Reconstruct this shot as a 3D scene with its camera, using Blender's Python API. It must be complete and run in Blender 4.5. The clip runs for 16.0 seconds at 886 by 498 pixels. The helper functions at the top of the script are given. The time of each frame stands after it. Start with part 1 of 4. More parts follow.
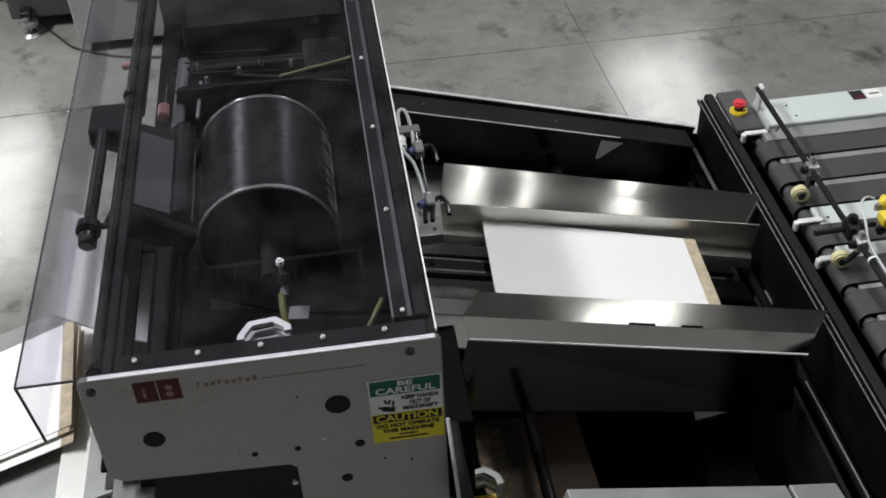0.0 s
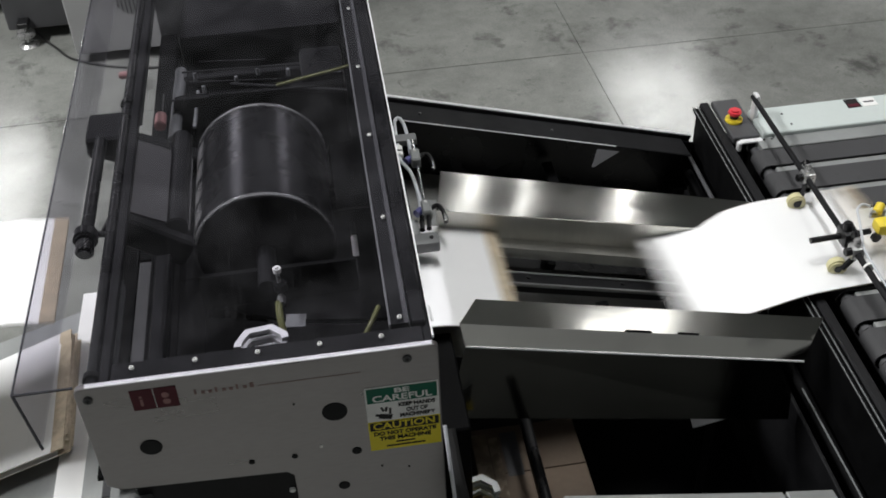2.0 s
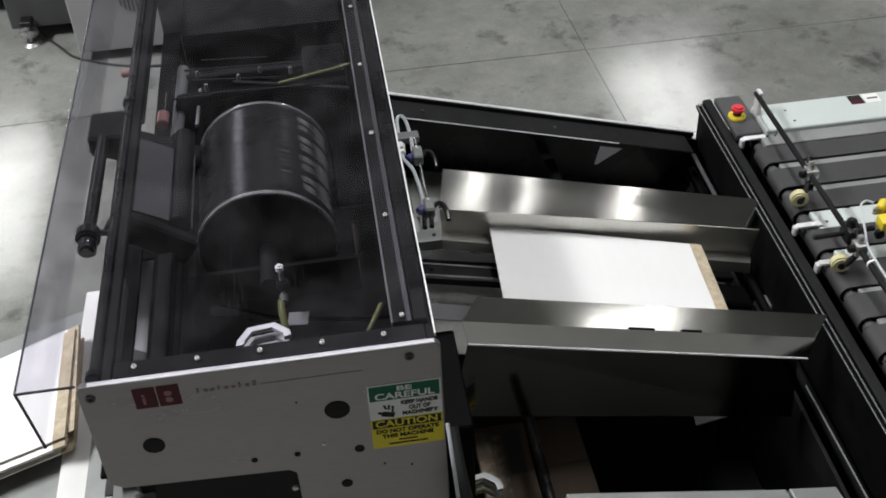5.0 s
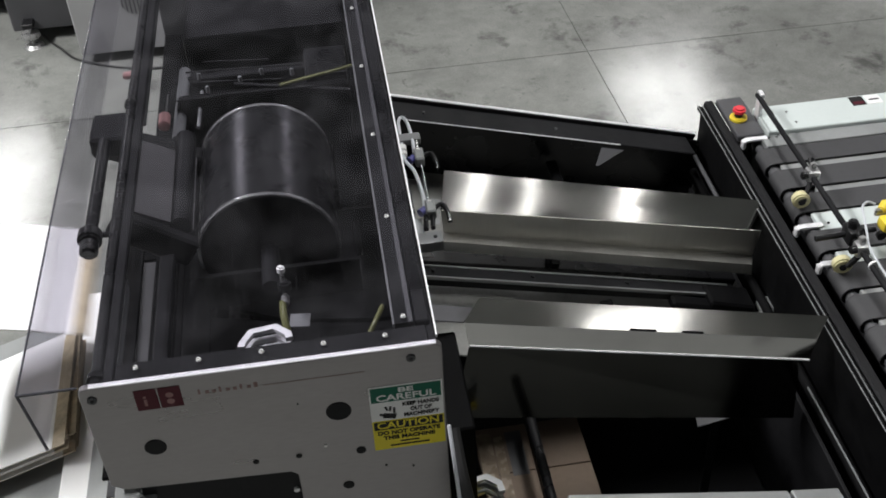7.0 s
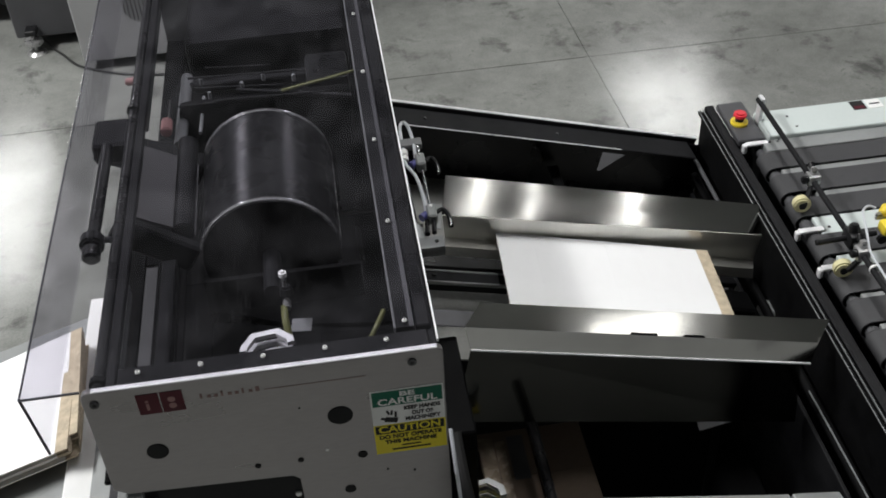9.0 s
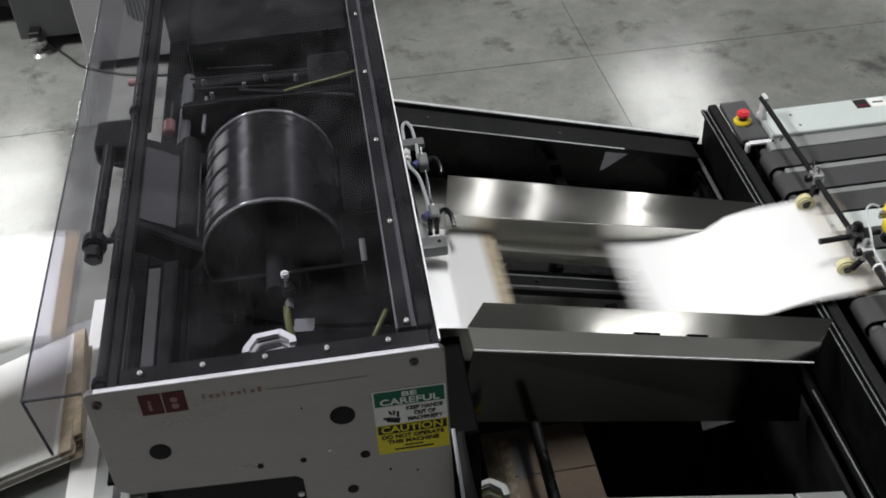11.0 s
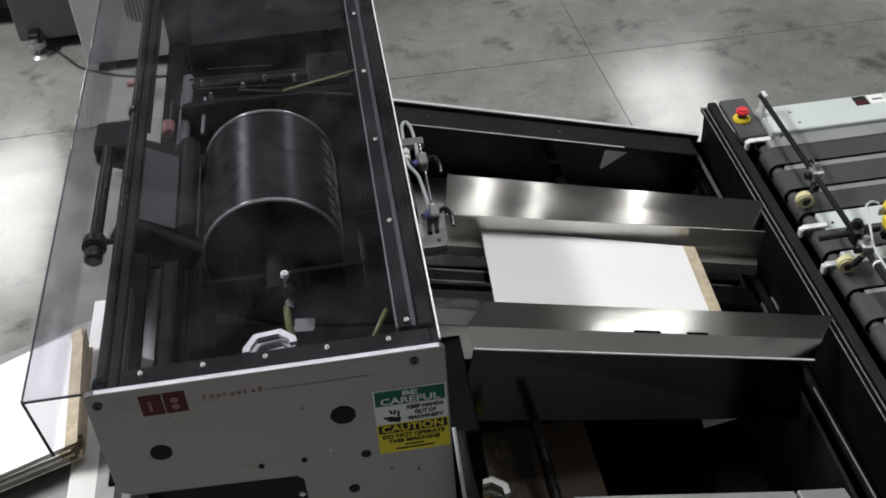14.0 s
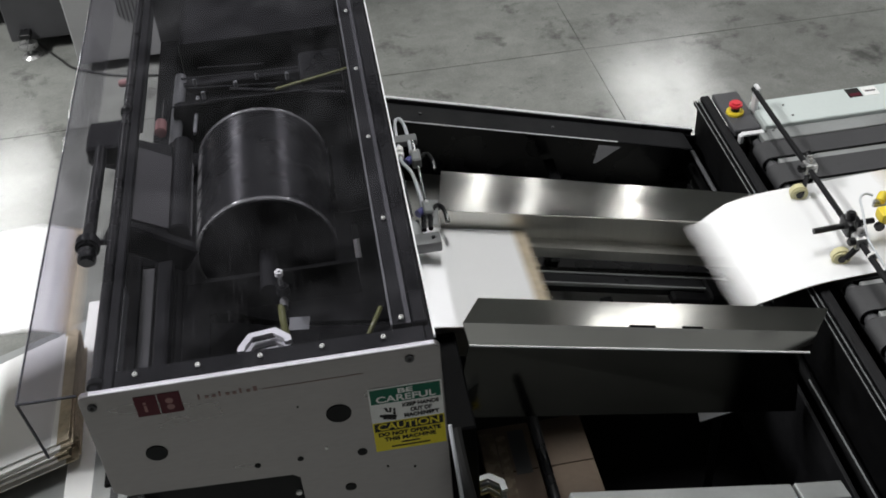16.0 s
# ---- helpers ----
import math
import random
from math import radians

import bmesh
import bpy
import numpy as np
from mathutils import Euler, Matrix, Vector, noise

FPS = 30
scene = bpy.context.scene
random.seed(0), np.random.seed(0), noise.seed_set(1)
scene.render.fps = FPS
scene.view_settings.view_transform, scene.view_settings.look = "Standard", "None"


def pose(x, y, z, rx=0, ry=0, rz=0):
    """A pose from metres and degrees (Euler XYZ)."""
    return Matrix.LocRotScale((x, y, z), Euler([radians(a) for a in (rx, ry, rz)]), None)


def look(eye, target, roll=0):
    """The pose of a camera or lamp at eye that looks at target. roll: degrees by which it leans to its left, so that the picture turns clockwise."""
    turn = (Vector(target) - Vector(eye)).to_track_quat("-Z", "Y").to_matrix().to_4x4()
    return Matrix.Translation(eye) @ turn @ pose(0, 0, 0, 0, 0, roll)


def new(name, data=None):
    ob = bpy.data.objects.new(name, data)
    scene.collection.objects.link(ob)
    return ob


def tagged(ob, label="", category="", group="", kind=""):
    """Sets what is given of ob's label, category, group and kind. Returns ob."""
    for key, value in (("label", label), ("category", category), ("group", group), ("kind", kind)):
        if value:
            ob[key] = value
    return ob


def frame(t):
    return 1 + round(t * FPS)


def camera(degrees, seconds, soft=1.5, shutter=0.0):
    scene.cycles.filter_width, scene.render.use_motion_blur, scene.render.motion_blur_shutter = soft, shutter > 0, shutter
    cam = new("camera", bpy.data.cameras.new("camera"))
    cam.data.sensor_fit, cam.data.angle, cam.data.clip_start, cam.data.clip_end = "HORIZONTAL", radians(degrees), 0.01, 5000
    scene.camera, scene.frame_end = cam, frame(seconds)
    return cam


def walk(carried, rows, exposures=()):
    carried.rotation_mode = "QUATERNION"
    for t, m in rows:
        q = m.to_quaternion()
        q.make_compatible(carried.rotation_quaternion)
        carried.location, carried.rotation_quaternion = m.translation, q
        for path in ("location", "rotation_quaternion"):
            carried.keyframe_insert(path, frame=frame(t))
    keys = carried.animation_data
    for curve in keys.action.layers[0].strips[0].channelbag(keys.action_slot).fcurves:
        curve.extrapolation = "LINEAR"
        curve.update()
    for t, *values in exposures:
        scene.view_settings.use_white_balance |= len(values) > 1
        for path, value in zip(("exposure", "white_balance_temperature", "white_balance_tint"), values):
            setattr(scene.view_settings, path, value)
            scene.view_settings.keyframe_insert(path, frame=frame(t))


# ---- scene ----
# ---- camera ----
cam = camera(43.2, 16.0, soft=1.8, shutter=0.9)
walk(cam, [
    (0, look((0.4827, -1.3795, 2.5609), (0.6456, 0.1211, 1.2488), -2.792)),
    (0.5, look((0.4841, -1.3818, 2.5592), (0.6487, 0.1227, 1.2518), -2.930)),
    (1, look((0.4826, -1.3833, 2.5591), (0.6501, 0.1230, 1.2542), -2.840)),
    (1.5, look((0.4819, -1.3883, 2.5574), (0.6518, 0.1225, 1.2580), -2.802)),
    (2, look((0.4824, -1.3884, 2.5582), (0.6528, 0.1245, 1.2613), -2.760)),
    (2.5, look((0.4842, -1.3905, 2.5601), (0.6508, 0.1229, 1.2632), -2.929)),
    (3, look((0.4821, -1.3872, 2.5558), (0.6505, 0.1247, 1.2574), -2.897)),
    (3.5, look((0.4836, -1.3874, 2.5577), (0.6506, 0.1229, 1.2573), -2.926)),
    (4, look((0.4845, -1.3867, 2.5571), (0.6501, 0.1232, 1.2560), -2.966)),
    (6.5, look((0.4869, -1.3875, 2.5576), (0.6472, 0.1254, 1.2593), -3.168)),
    (7, look((0.4867, -1.3881, 2.5568), (0.6466, 0.1256, 1.2594), -3.193)),
    (7.5, look((0.4885, -1.3925, 2.5563), (0.6468, 0.1252, 1.2633), -3.306)),
    (8, look((0.4884, -1.3925, 2.5566), (0.6457, 0.1272, 1.2659), -3.334)),
    (8.5, look((0.4902, -1.3967, 2.5606), (0.6465, 0.1241, 1.2710), -3.406)),
    (9, look((0.4892, -1.3956, 2.5584), (0.6454, 0.1256, 1.2695), -3.419)),
    (11.5, look((0.4960, -1.3949, 2.5571), (0.6423, 0.1273, 1.2681), -3.840)),
    (12, look((0.4941, -1.3958, 2.5557), (0.6417, 0.1264, 1.2669), -3.817)),
    (12.5, look((0.4947, -1.3955, 2.5551), (0.6418, 0.1278, 1.2675), -3.845)),
    (13, look((0.4957, -1.3967, 2.5559), (0.6408, 0.1271, 1.2687), -3.917)),
    (13.5, look((0.4956, -1.3966, 2.5557), (0.6404, 0.1264, 1.2674), -3.923)),
    (14, look((0.4964, -1.3958, 2.5560), (0.6426, 0.1264, 1.2669), -4.119)),
    (14.5, look((0.4960, -1.3951, 2.5549), (0.6442, 0.1272, 1.2663), -4.130)),
    (15, look((0.4999, -1.3954, 2.5548), (0.6439, 0.1266, 1.2653), -4.356)),
    (15.5, look((0.4994, -1.3955, 2.5556), (0.6512, 0.1243, 1.2644), -4.514)),
    (16, look((0.5003, -1.3930, 2.5555), (0.6529, 0.1234, 1.2605), -4.589)),
], exposures=[(0.0, -0.04, 6350, 9.5), (4.2, -0.04, 6350, 9.5), (6.3, 0.24, 6350, 11), (8.0, 0.24, 6350, 11), (8.5, 0.11, 6350, 10.5), (9.0, 0.02, 6350, 10), (11.3, -0.03, 6350, 9.5), (16.0, -0.04, 6350, 9.5)])

# ---- light ----
world = bpy.data.worlds.new("hall_air")
scene.world = world
world.use_nodes = True
world.node_tree.nodes["Background"].inputs[0].default_value = (0.75, 0.82, 0.9, 1)
world.node_tree.nodes["Background"].inputs[1].default_value = 0.02

# hall lamps: x, y, length along x, length along y, watts
LAMPS = [(-4.1, 10.5, 1.5, 3.0, 160), (4.98, 11.0, 1.3, 2.2, 85), (9.9, 14.2, 2.6, 1.4, 20), (1.2, 1.7, 0.4, 2.4, 165), (4.6, 2.6, 0.4, 2.4, 70),
         (-4.2, 1.5, 0.5, 2.4, 620), (4.1, -3.4, 0.12, 1.2, 1.7), (4.7, -3.4, 0.10, 1.2, 1.2), (5.9, -3.5, 0.12, 1.2, 3.0), (5.66, -5.1, 1.15, 0.5, 4.6)]
LAMP_Z = 6.0
for lx, ly, sx, sy, watts in LAMPS:
    lamp = bpy.data.lights.new("lamp", "AREA")
    lamp.shape, lamp.size, lamp.size_y, lamp.energy = "RECTANGLE", sx, sy, watts
    lamp.color = (1.0, 0.985, 0.95)
    new("lamp", lamp).matrix_world = pose(lx, ly, LAMP_Z - 0.02)


# ---- materials ----
def material(name, color, rough=0.5, metal=0.0, var=0.12, scale=8.0, bump=0.0, bscale=60.0, spots=0.0, coat=0.0, stretch=None,
             rvar=0.1, rand=0.0, spec=0.5):
    m = bpy.data.materials.new(name)
    m.use_nodes = True
    nt = m.node_tree
    b = nt.nodes["Principled BSDF"]
    L = nt.links.new
    b.inputs["Metallic"].default_value = metal
    b.inputs["Coat Weight"].default_value = coat
    b.inputs["Specular IOR Level"].default_value = spec
    tc = nt.nodes.new("ShaderNodeTexCoord")
    mp = nt.nodes.new("ShaderNodeMapping")
    L(tc.outputs["Object"], mp.inputs[0])
    if stretch:
        mp.inputs["Scale"].default_value = stretch
    n1 = nt.nodes.new("ShaderNodeTexNoise")
    n1.inputs["Scale"].default_value, n1.inputs["Detail"].default_value = scale, 6
    n2 = nt.nodes.new("ShaderNodeTexNoise")
    n2.inputs["Scale"].default_value, n2.inputs["Detail"].default_value = bscale, 4
    L(mp.outputs[0], n1.inputs["Vector"])
    L(mp.outputs[0], n2.inputs["Vector"])
    mixn = nt.nodes.new("ShaderNodeMath")
    mixn.operation = "MULTIPLY_ADD"
    L(n2.outputs[0], mixn.inputs[0])
    mixn.inputs[1].default_value = 0.4
    L(n1.outputs[0], mixn.inputs[2])
    rg = nt.nodes.new("ShaderNodeMapRange")
    rg.inputs["From Min"].default_value, rg.inputs["From Max"].default_value = 0.4, 1.0
    rg.inputs["To Min"].default_value, rg.inputs["To Max"].default_value = 1 - var, 1 + var
    L(mixn.outputs[0], rg.inputs["Value"])
    val = rg.outputs[0]
    if rand:
        oi = nt.nodes.new("ShaderNodeObjectInfo")
        r2 = nt.nodes.new("ShaderNodeMapRange")
        r2.inputs["To Min"].default_value, r2.inputs["To Max"].default_value = 1 - rand, 1 + rand
        L(oi.outputs["Random"], r2.inputs["Value"])
        mu = nt.nodes.new("ShaderNodeMath")
        mu.operation = "MULTIPLY"
        L(val, mu.inputs[0]), L(r2.outputs[0], mu.inputs[1])
        val = mu.outputs[0]
    if spots:
        n3 = nt.nodes.new("ShaderNodeTexNoise")
        n3.inputs["Scale"].default_value, n3.inputs["Detail"].default_value = scale * 2.2, 5
        L(mp.outputs[0], n3.inputs["Vector"])
        r3 = nt.nodes.new("ShaderNodeMapRange")
        r3.inputs["From Min"].default_value, r3.inputs["From Max"].default_value = 0.60, 0.72
        r3.inputs["To Min"].default_value, r3.inputs["To Max"].default_value = 1, 1 - spots
        L(n3.outputs[0], r3.inputs["Value"])
        mu = nt.nodes.new("ShaderNodeMath")
        mu.operation = "MULTIPLY"
        L(val, mu.inputs[0]), L(r3.outputs[0], mu.inputs[1])
        val = mu.outputs[0]
    vm = nt.nodes.new("ShaderNodeVectorMath")
    vm.operation = "SCALE"
    vm.inputs[0].default_value = color
    L(val, vm.inputs["Scale"])
    L(vm.outputs[0], b.inputs["Base Color"])
    rr = nt.nodes.new("ShaderNodeMapRange")
    rr.inputs["From Min"].default_value, rr.inputs["From Max"].default_value = 0.3, 0.7
    rr.inputs["To Min"].default_value, rr.inputs["To Max"].default_value = max(0.02, rough - rvar), min(1, rough + rvar)
    L(n1.outputs[0], rr.inputs["Value"])
    L(rr.outputs[0], b.inputs["Roughness"])
    if bump:
        bp = nt.nodes.new("ShaderNodeBump")
        bp.inputs["Strength"].default_value, bp.inputs["Distance"].default_value = bump, 0.002
        L(n2.outputs[0], bp.inputs["Height"])
        L(bp.outputs[0], b.inputs["Normal"])
    return m


def concrete():
    """Sealed, worn concrete: clouding, mottling, dark stains, fine grain, and a seal that shines unevenly."""
    m = bpy.data.materials.new("worn_concrete")
    m.use_nodes = True
    nt = m.node_tree
    L = nt.links.new
    b = nt.nodes["Principled BSDF"]
    geo = nt.nodes.new("ShaderNodeNewGeometry")

    def ns(scale, detail, rough=0.6, dist=0.0):
        n = nt.nodes.new("ShaderNodeTexNoise")
        n.inputs["Scale"].default_value, n.inputs["Detail"].default_value = scale, detail
        n.inputs["Roughness"].default_value, n.inputs["Distortion"].default_value = rough, dist
        L(geo.outputs["Position"], n.inputs["Vector"])
        return n.outputs[0]

    def rng(v, a, b2, c, d):
        r = nt.nodes.new("ShaderNodeMapRange")
        for k, q in zip(("From Min", "From Max", "To Min", "To Max"), (a, b2, c, d)):
            r.inputs[k].default_value = q
        L(v, r.inputs["Value"])
        return r.outputs[0]

    def mul(p, q):
        n = nt.nodes.new("ShaderNodeMath")
        n.operation = "MULTIPLY"
        L(p, n.inputs[0]), L(q, n.inputs[1])
        return n.outputs[0]

    mottle = ns(7, 9, 0.72)
    v = mul(rng(ns(0.9, 4), 0.3, 0.7, 0.80, 1.18), rng(mottle, 0.3, 0.7, 0.78, 1.2))
    v = mul(v, rng(ns(140, 3), 0.3, 0.7, 0.88, 1.1))
    v = mul(v, rng(ns(4.2, 6, 0.68, 0.25), 0.56, 0.68, 1.0, 0.52))
    v = mul(v, rng(ns(14, 4, 0.6, 1.2), 0.66, 0.72, 1.0, 0.7))
    sc = nt.nodes.new("ShaderNodeVectorMath")
    sc.operation = "SCALE"
    sc.inputs[0].default_value = (0.205, 0.210, 0.198)
    L(v, sc.inputs["Scale"])
    L(sc.outputs[0], b.inputs["Base Color"])
    L(rng(mottle, 0.3, 0.7, 0.08, 0.19), b.inputs["Roughness"])
    bp = nt.nodes.new("ShaderNodeBump")
    bp.inputs["Strength"].default_value, bp.inputs["Distance"].default_value = 0.06, 0.002
    L(mottle, bp.inputs["Height"])
    L(bp.outputs[0], b.inputs["Normal"])
    return m


def clear_sheet(name, tint, gloss, haze=1.0):
    m = bpy.data.materials.new(name)
    m.use_nodes = True
    nt = m.node_tree
    L = nt.links.new
    nt.nodes.remove(nt.nodes["Principled BSDF"])
    out = nt.nodes["Material Output"]
    tr = nt.nodes.new("ShaderNodeBsdfTransparent")
    tr.inputs[0].default_value = (*tint, 1)
    gl = nt.nodes.new("ShaderNodeBsdfGlossy")
    tc = nt.nodes.new("ShaderNodeTexCoord")
    ns = nt.nodes.new("ShaderNodeTexNoise")
    ns.inputs["Scale"].default_value, ns.inputs["Detail"].default_value = 9, 6
    L(tc.outputs["Object"], ns.inputs["Vector"])
    rr = nt.nodes.new("ShaderNodeMapRange")
    rr.inputs["From Min"].default_value, rr.inputs["From Max"].default_value = 0.45, 0.75
    rr.inputs["To Min"].default_value, rr.inputs["To Max"].default_value = 0.03, 0.16
    L(ns.outputs[0], rr.inputs["Value"])
    L(rr.outputs[0], gl.inputs["Roughness"])
    lw = nt.nodes.new("ShaderNodeLayerWeight")
    pw = nt.nodes.new("ShaderNodeMath")
    pw.operation = "POWER"
    pw.inputs[1].default_value = 4
    L(lw.outputs["Facing"], pw.inputs[0])
    fr = nt.nodes.new("ShaderNodeMath")
    fr.operation = "MULTIPLY_ADD"
    fr.inputs[1].default_value, fr.inputs[2].default_value = 0.5, gloss
    L(pw.outputs[0], fr.inputs[0])
    mx = nt.nodes.new("ShaderNodeMixShader")
    L(fr.outputs[0], mx.inputs[0]), L(tr.outputs[0], mx.inputs[1]), L(gl.outputs[0], mx.inputs[2])
    # smudges and fine scratches scatter a little light
    df = nt.nodes.new("ShaderNodeBsdfDiffuse")
    df.inputs[0].default_value = (0.7, 0.7, 0.75, 1)
    r2 = nt.nodes.new("ShaderNodeMapRange")
    r2.inputs["From Min"].default_value, r2.inputs["From Max"].default_value = 0.4, 0.8
    r2.inputs["To Min"].default_value, r2.inputs["To Max"].default_value = 0.0002 * haze, 0.004 * haze
    L(ns.outputs[0], r2.inputs["Value"])
    mp = nt.nodes.new("ShaderNodeMapping")
    mp.inputs["Rotation"].default_value, mp.inputs["Scale"].default_value = (0, 0, 0.9), (160, 5, 5)
    L(tc.outputs["Object"], mp.inputs[0])
    sn = nt.nodes.new("ShaderNodeTexNoise")
    sn.inputs["Scale"].default_value, sn.inputs["Detail"].default_value = 2.2, 2
    L(mp.outputs[0], sn.inputs["Vector"])
    r4 = nt.nodes.new("ShaderNodeMapRange")
    r4.inputs["From Min"].default_value, r4.inputs["From Max"].default_value = 0.62, 0.80
    r4.inputs["To Min"].default_value, r4.inputs["To Max"].default_value = 0.0, 0.014
    L(sn.outputs[0], r4.inputs["Value"])
    # broad cloudy haze: the roof's reflection painted in as a diffuse veil
    wn = nt.nodes.new("ShaderNodeTexNoise")
    wn.inputs["Scale"].default_value, wn.inputs["Detail"].default_value, wn.inputs["Distortion"].default_value = 3.2, 4, 1.5
    L(tc.outputs["Object"], wn.inputs["Vector"])
    r5 = nt.nodes.new("ShaderNodeMapRange")
    r5.inputs["From Min"].default_value, r5.inputs["From Max"].default_value = 0.45, 0.72
    r5.inputs["To Min"].default_value, r5.inputs["To Max"].default_value = 0.0, 0.006 * haze
    L(wn.outputs[0], r5.inputs["Value"])
    a0 = nt.nodes.new("ShaderNodeMath")
    L(r2.outputs[0], a0.inputs[0]), L(r5.outputs[0], a0.inputs[1])
    ad = nt.nodes.new("ShaderNodeMath")
    L(a0.outputs[0], ad.inputs[0]), L(r4.outputs[0], ad.inputs[1])
    m2 = nt.nodes.new("ShaderNodeMixShader")
    L(ad.outputs[0], m2.inputs[0]), L(mx.outputs[0], m2.inputs[1]), L(df.outputs[0], m2.inputs[2])
    L(m2.outputs[0], out.inputs[0])
    return m


M_CONC = concrete()
M_JOINT = material("joint_filler", (0.06, 0.06, 0.06), 0.9)
M_WALL = material("painted_block", (0.55, 0.56, 0.56), 0.8, var=0.08, scale=1)
M_CEIL = material("roof_deck", (0.36, 0.365, 0.37), 0.8, var=0.1, scale=1)
M_ACRYL = clear_sheet("clear_acrylic", (0.92, 0.915, 0.94), 0.012, 1.4)
# clearer tint than the cover, with five times its haze
M_FLAP = clear_sheet("hazy_acrylic", (0.97, 0.965, 0.985), 0.02, 7.0)
M_EDGE = material("acrylic_edge", (0.05, 0.05, 0.06), 0.10)
M_ALU = material("brushed_aluminium", (0.345, 0.328, 0.332), 0.34, metal=0.95, var=0.11, scale=3.2, bump=0.025, bscale=40, stretch=(1, 1, 3.5), rvar=0.12)
M_ALUEDGE = material("milled_aluminium", (0.80, 0.80, 0.82), 0.38, metal=0.25, var=0.05, scale=20)
M_STEEL = material("polished_stainless", (0.70, 0.69, 0.655), 0.10, metal=1.0, var=0.14, scale=5, bump=0.02, bscale=7, rvar=0.05)
M_BRUSHED = material("brushed_stainless", (0.76, 0.75, 0.72), 0.085, metal=1.0, var=0.12, scale=4, bump=0.012, bscale=7, stretch=(1, 3, 3), rvar=0.03)
M_SATIN = material("satin_stainless", (0.66, 0.65, 0.61), 0.36, metal=0.85, var=0.10, scale=2.5, bump=0.03, bscale=30, stretch=(4, 1, 0.5), rvar=0.10)
M_ENCL = material("enclosure_grey_paint", (0.17, 0.175, 0.18), 0.45, var=0.08, scale=6, bump=0.04, bscale=120)
M_ENCLLT = material("pale_enclosure_paint", (0.30, 0.30, 0.305), 0.45, var=0.08, scale=6, bump=0.04, bscale=120)
# stainless again, the dark that it mirrors below the bed put into its colour
M_STEELDK = material("steel_with_dark_reflection", (0.05, 0.05, 0.0475), 0.14, metal=1.0, var=0.15, scale=3, bump=0.02, bscale=9, rvar=0.06)
M_BLACK = material("black_enamel", (0.009, 0.009, 0.010), 0.30, var=0.3, scale=10, bump=0.04, bscale=200, spec=0.35)
M_BLACKSAT = material("satin_black", (0.010, 0.010, 0.0112), 0.5, var=0.3, scale=14, bump=0.02, bscale=120, spec=0.15)
# blacker copy of satin black: the deep shade of recesses put into the colour
M_PIT = material("shaded_matt_black", (0.0042, 0.0042, 0.0046), 0.6, var=0.4, scale=20, bump=0.03, bscale=90, spec=0.06)
M_DKGREY = material("dark_grey_paint", (0.06, 0.06, 0.065), 0.45, var=0.2, scale=8, bump=0.05, bscale=150)
M_TRAY = material("ink_tray_grey", (0.068, 0.066, 0.070), 0.5, var=0.15, scale=10, bump=0.04, bscale=90)
M_PAN = material("scuffed_grey_pan", (0.24, 0.24, 0.23), 0.45, var=0.3, scale=5, bump=0.05, bscale=80)
M_BELT = material("rubber_belt", (0.038, 0.038, 0.041), 0.62, var=0.22, scale=7, bump=0.15, bscale=260, spots=0.2)
M_PALE = material("pale_green_white_paint", (0.55, 0.60, 0.59), 0.38, var=0.05, scale=4, bump=0.03, bscale=120)
M_LTGREY = material("light_grey_metal", (0.29, 0.30, 0.30), 0.4, metal=0.3, var=0.1, scale=8, bump=0.05, bscale=100)
M_BOARD = material("white_board_face", (0.85, 0.85, 0.86), 0.45, var=0.03, scale=3, bump=0.06, bscale=35, coat=0.15)
M_KRAFT = material("kraft_paper", (0.47, 0.395, 0.29), 0.8, var=0.3, scale=45, bump=0.2, bscale=120, spots=0.25)
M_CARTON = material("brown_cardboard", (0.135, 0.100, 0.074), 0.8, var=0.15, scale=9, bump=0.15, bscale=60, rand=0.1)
M_TAPE = material("packing_tape", (0.20, 0.16, 0.12), 0.25, var=0.3, scale=30, bump=0.5, bscale=60)
M_DRUM = material("dark_drum_steel", (0.056, 0.056, 0.060), 0.285, metal=0.85, var=0.10, scale=14, bump=0.03, bscale=120, rvar=0.05)
M_RIM = material("bright_rim_steel", (0.92, 0.92, 0.92), 0.22, metal=0.85, var=0.08, scale=20)
M_PLATE = material("plate_metal", (0.85, 0.85, 0.83), 0.3, metal=0.9, var=0.1, scale=30)
M_CAST = material("worn_bright_metal", (0.42, 0.42, 0.42), 0.32, metal=0.7, var=0.15, scale=60)
M_CHROME = material("chrome", (0.75, 0.75, 0.76), 0.14, metal=1.0, var=0.04, scale=20)
M_SCREW = material("zinc_screw", (0.80, 0.80, 0.80), 0.35, metal=0.35, var=0.1, scale=80)
M_RED = material("red_plastic", (0.62, 0.035, 0.05), 0.35, var=0.08)
M_YELLOW = material("yellow_plastic", (0.75, 0.58, 0.04), 0.4, var=0.08)
M_CREAM = material("cream_urethane", (0.60, 0.56, 0.33), 0.5, var=0.15, scale=40)
M_WHITE = material("white_print", (0.80, 0.80, 0.79), 0.5, var=0.03, spec=0.25)
M_GREEN = material("green_print", (0.006, 0.115, 0.07), 0.45, var=0.05, spec=0.25)
M_YPRINT = material("yellow_print", (0.78, 0.66, 0.04), 0.45, var=0.05, spec=0.25)
M_BPRINT = material("black_print", (0.015, 0.015, 0.015), 0.5, spec=0.25)
M_LOGO = material("dark_red_print", (0.078, 0.007, 0.016), 0.45, var=0.08, spec=0.25)
M_FAINT = material("worn_red_print", (0.20, 0.12, 0.115), 0.5, var=0.2, scale=90)
M_TUBE = material("translucent_tube", (0.55, 0.57, 0.6), 0.3, var=0.08)
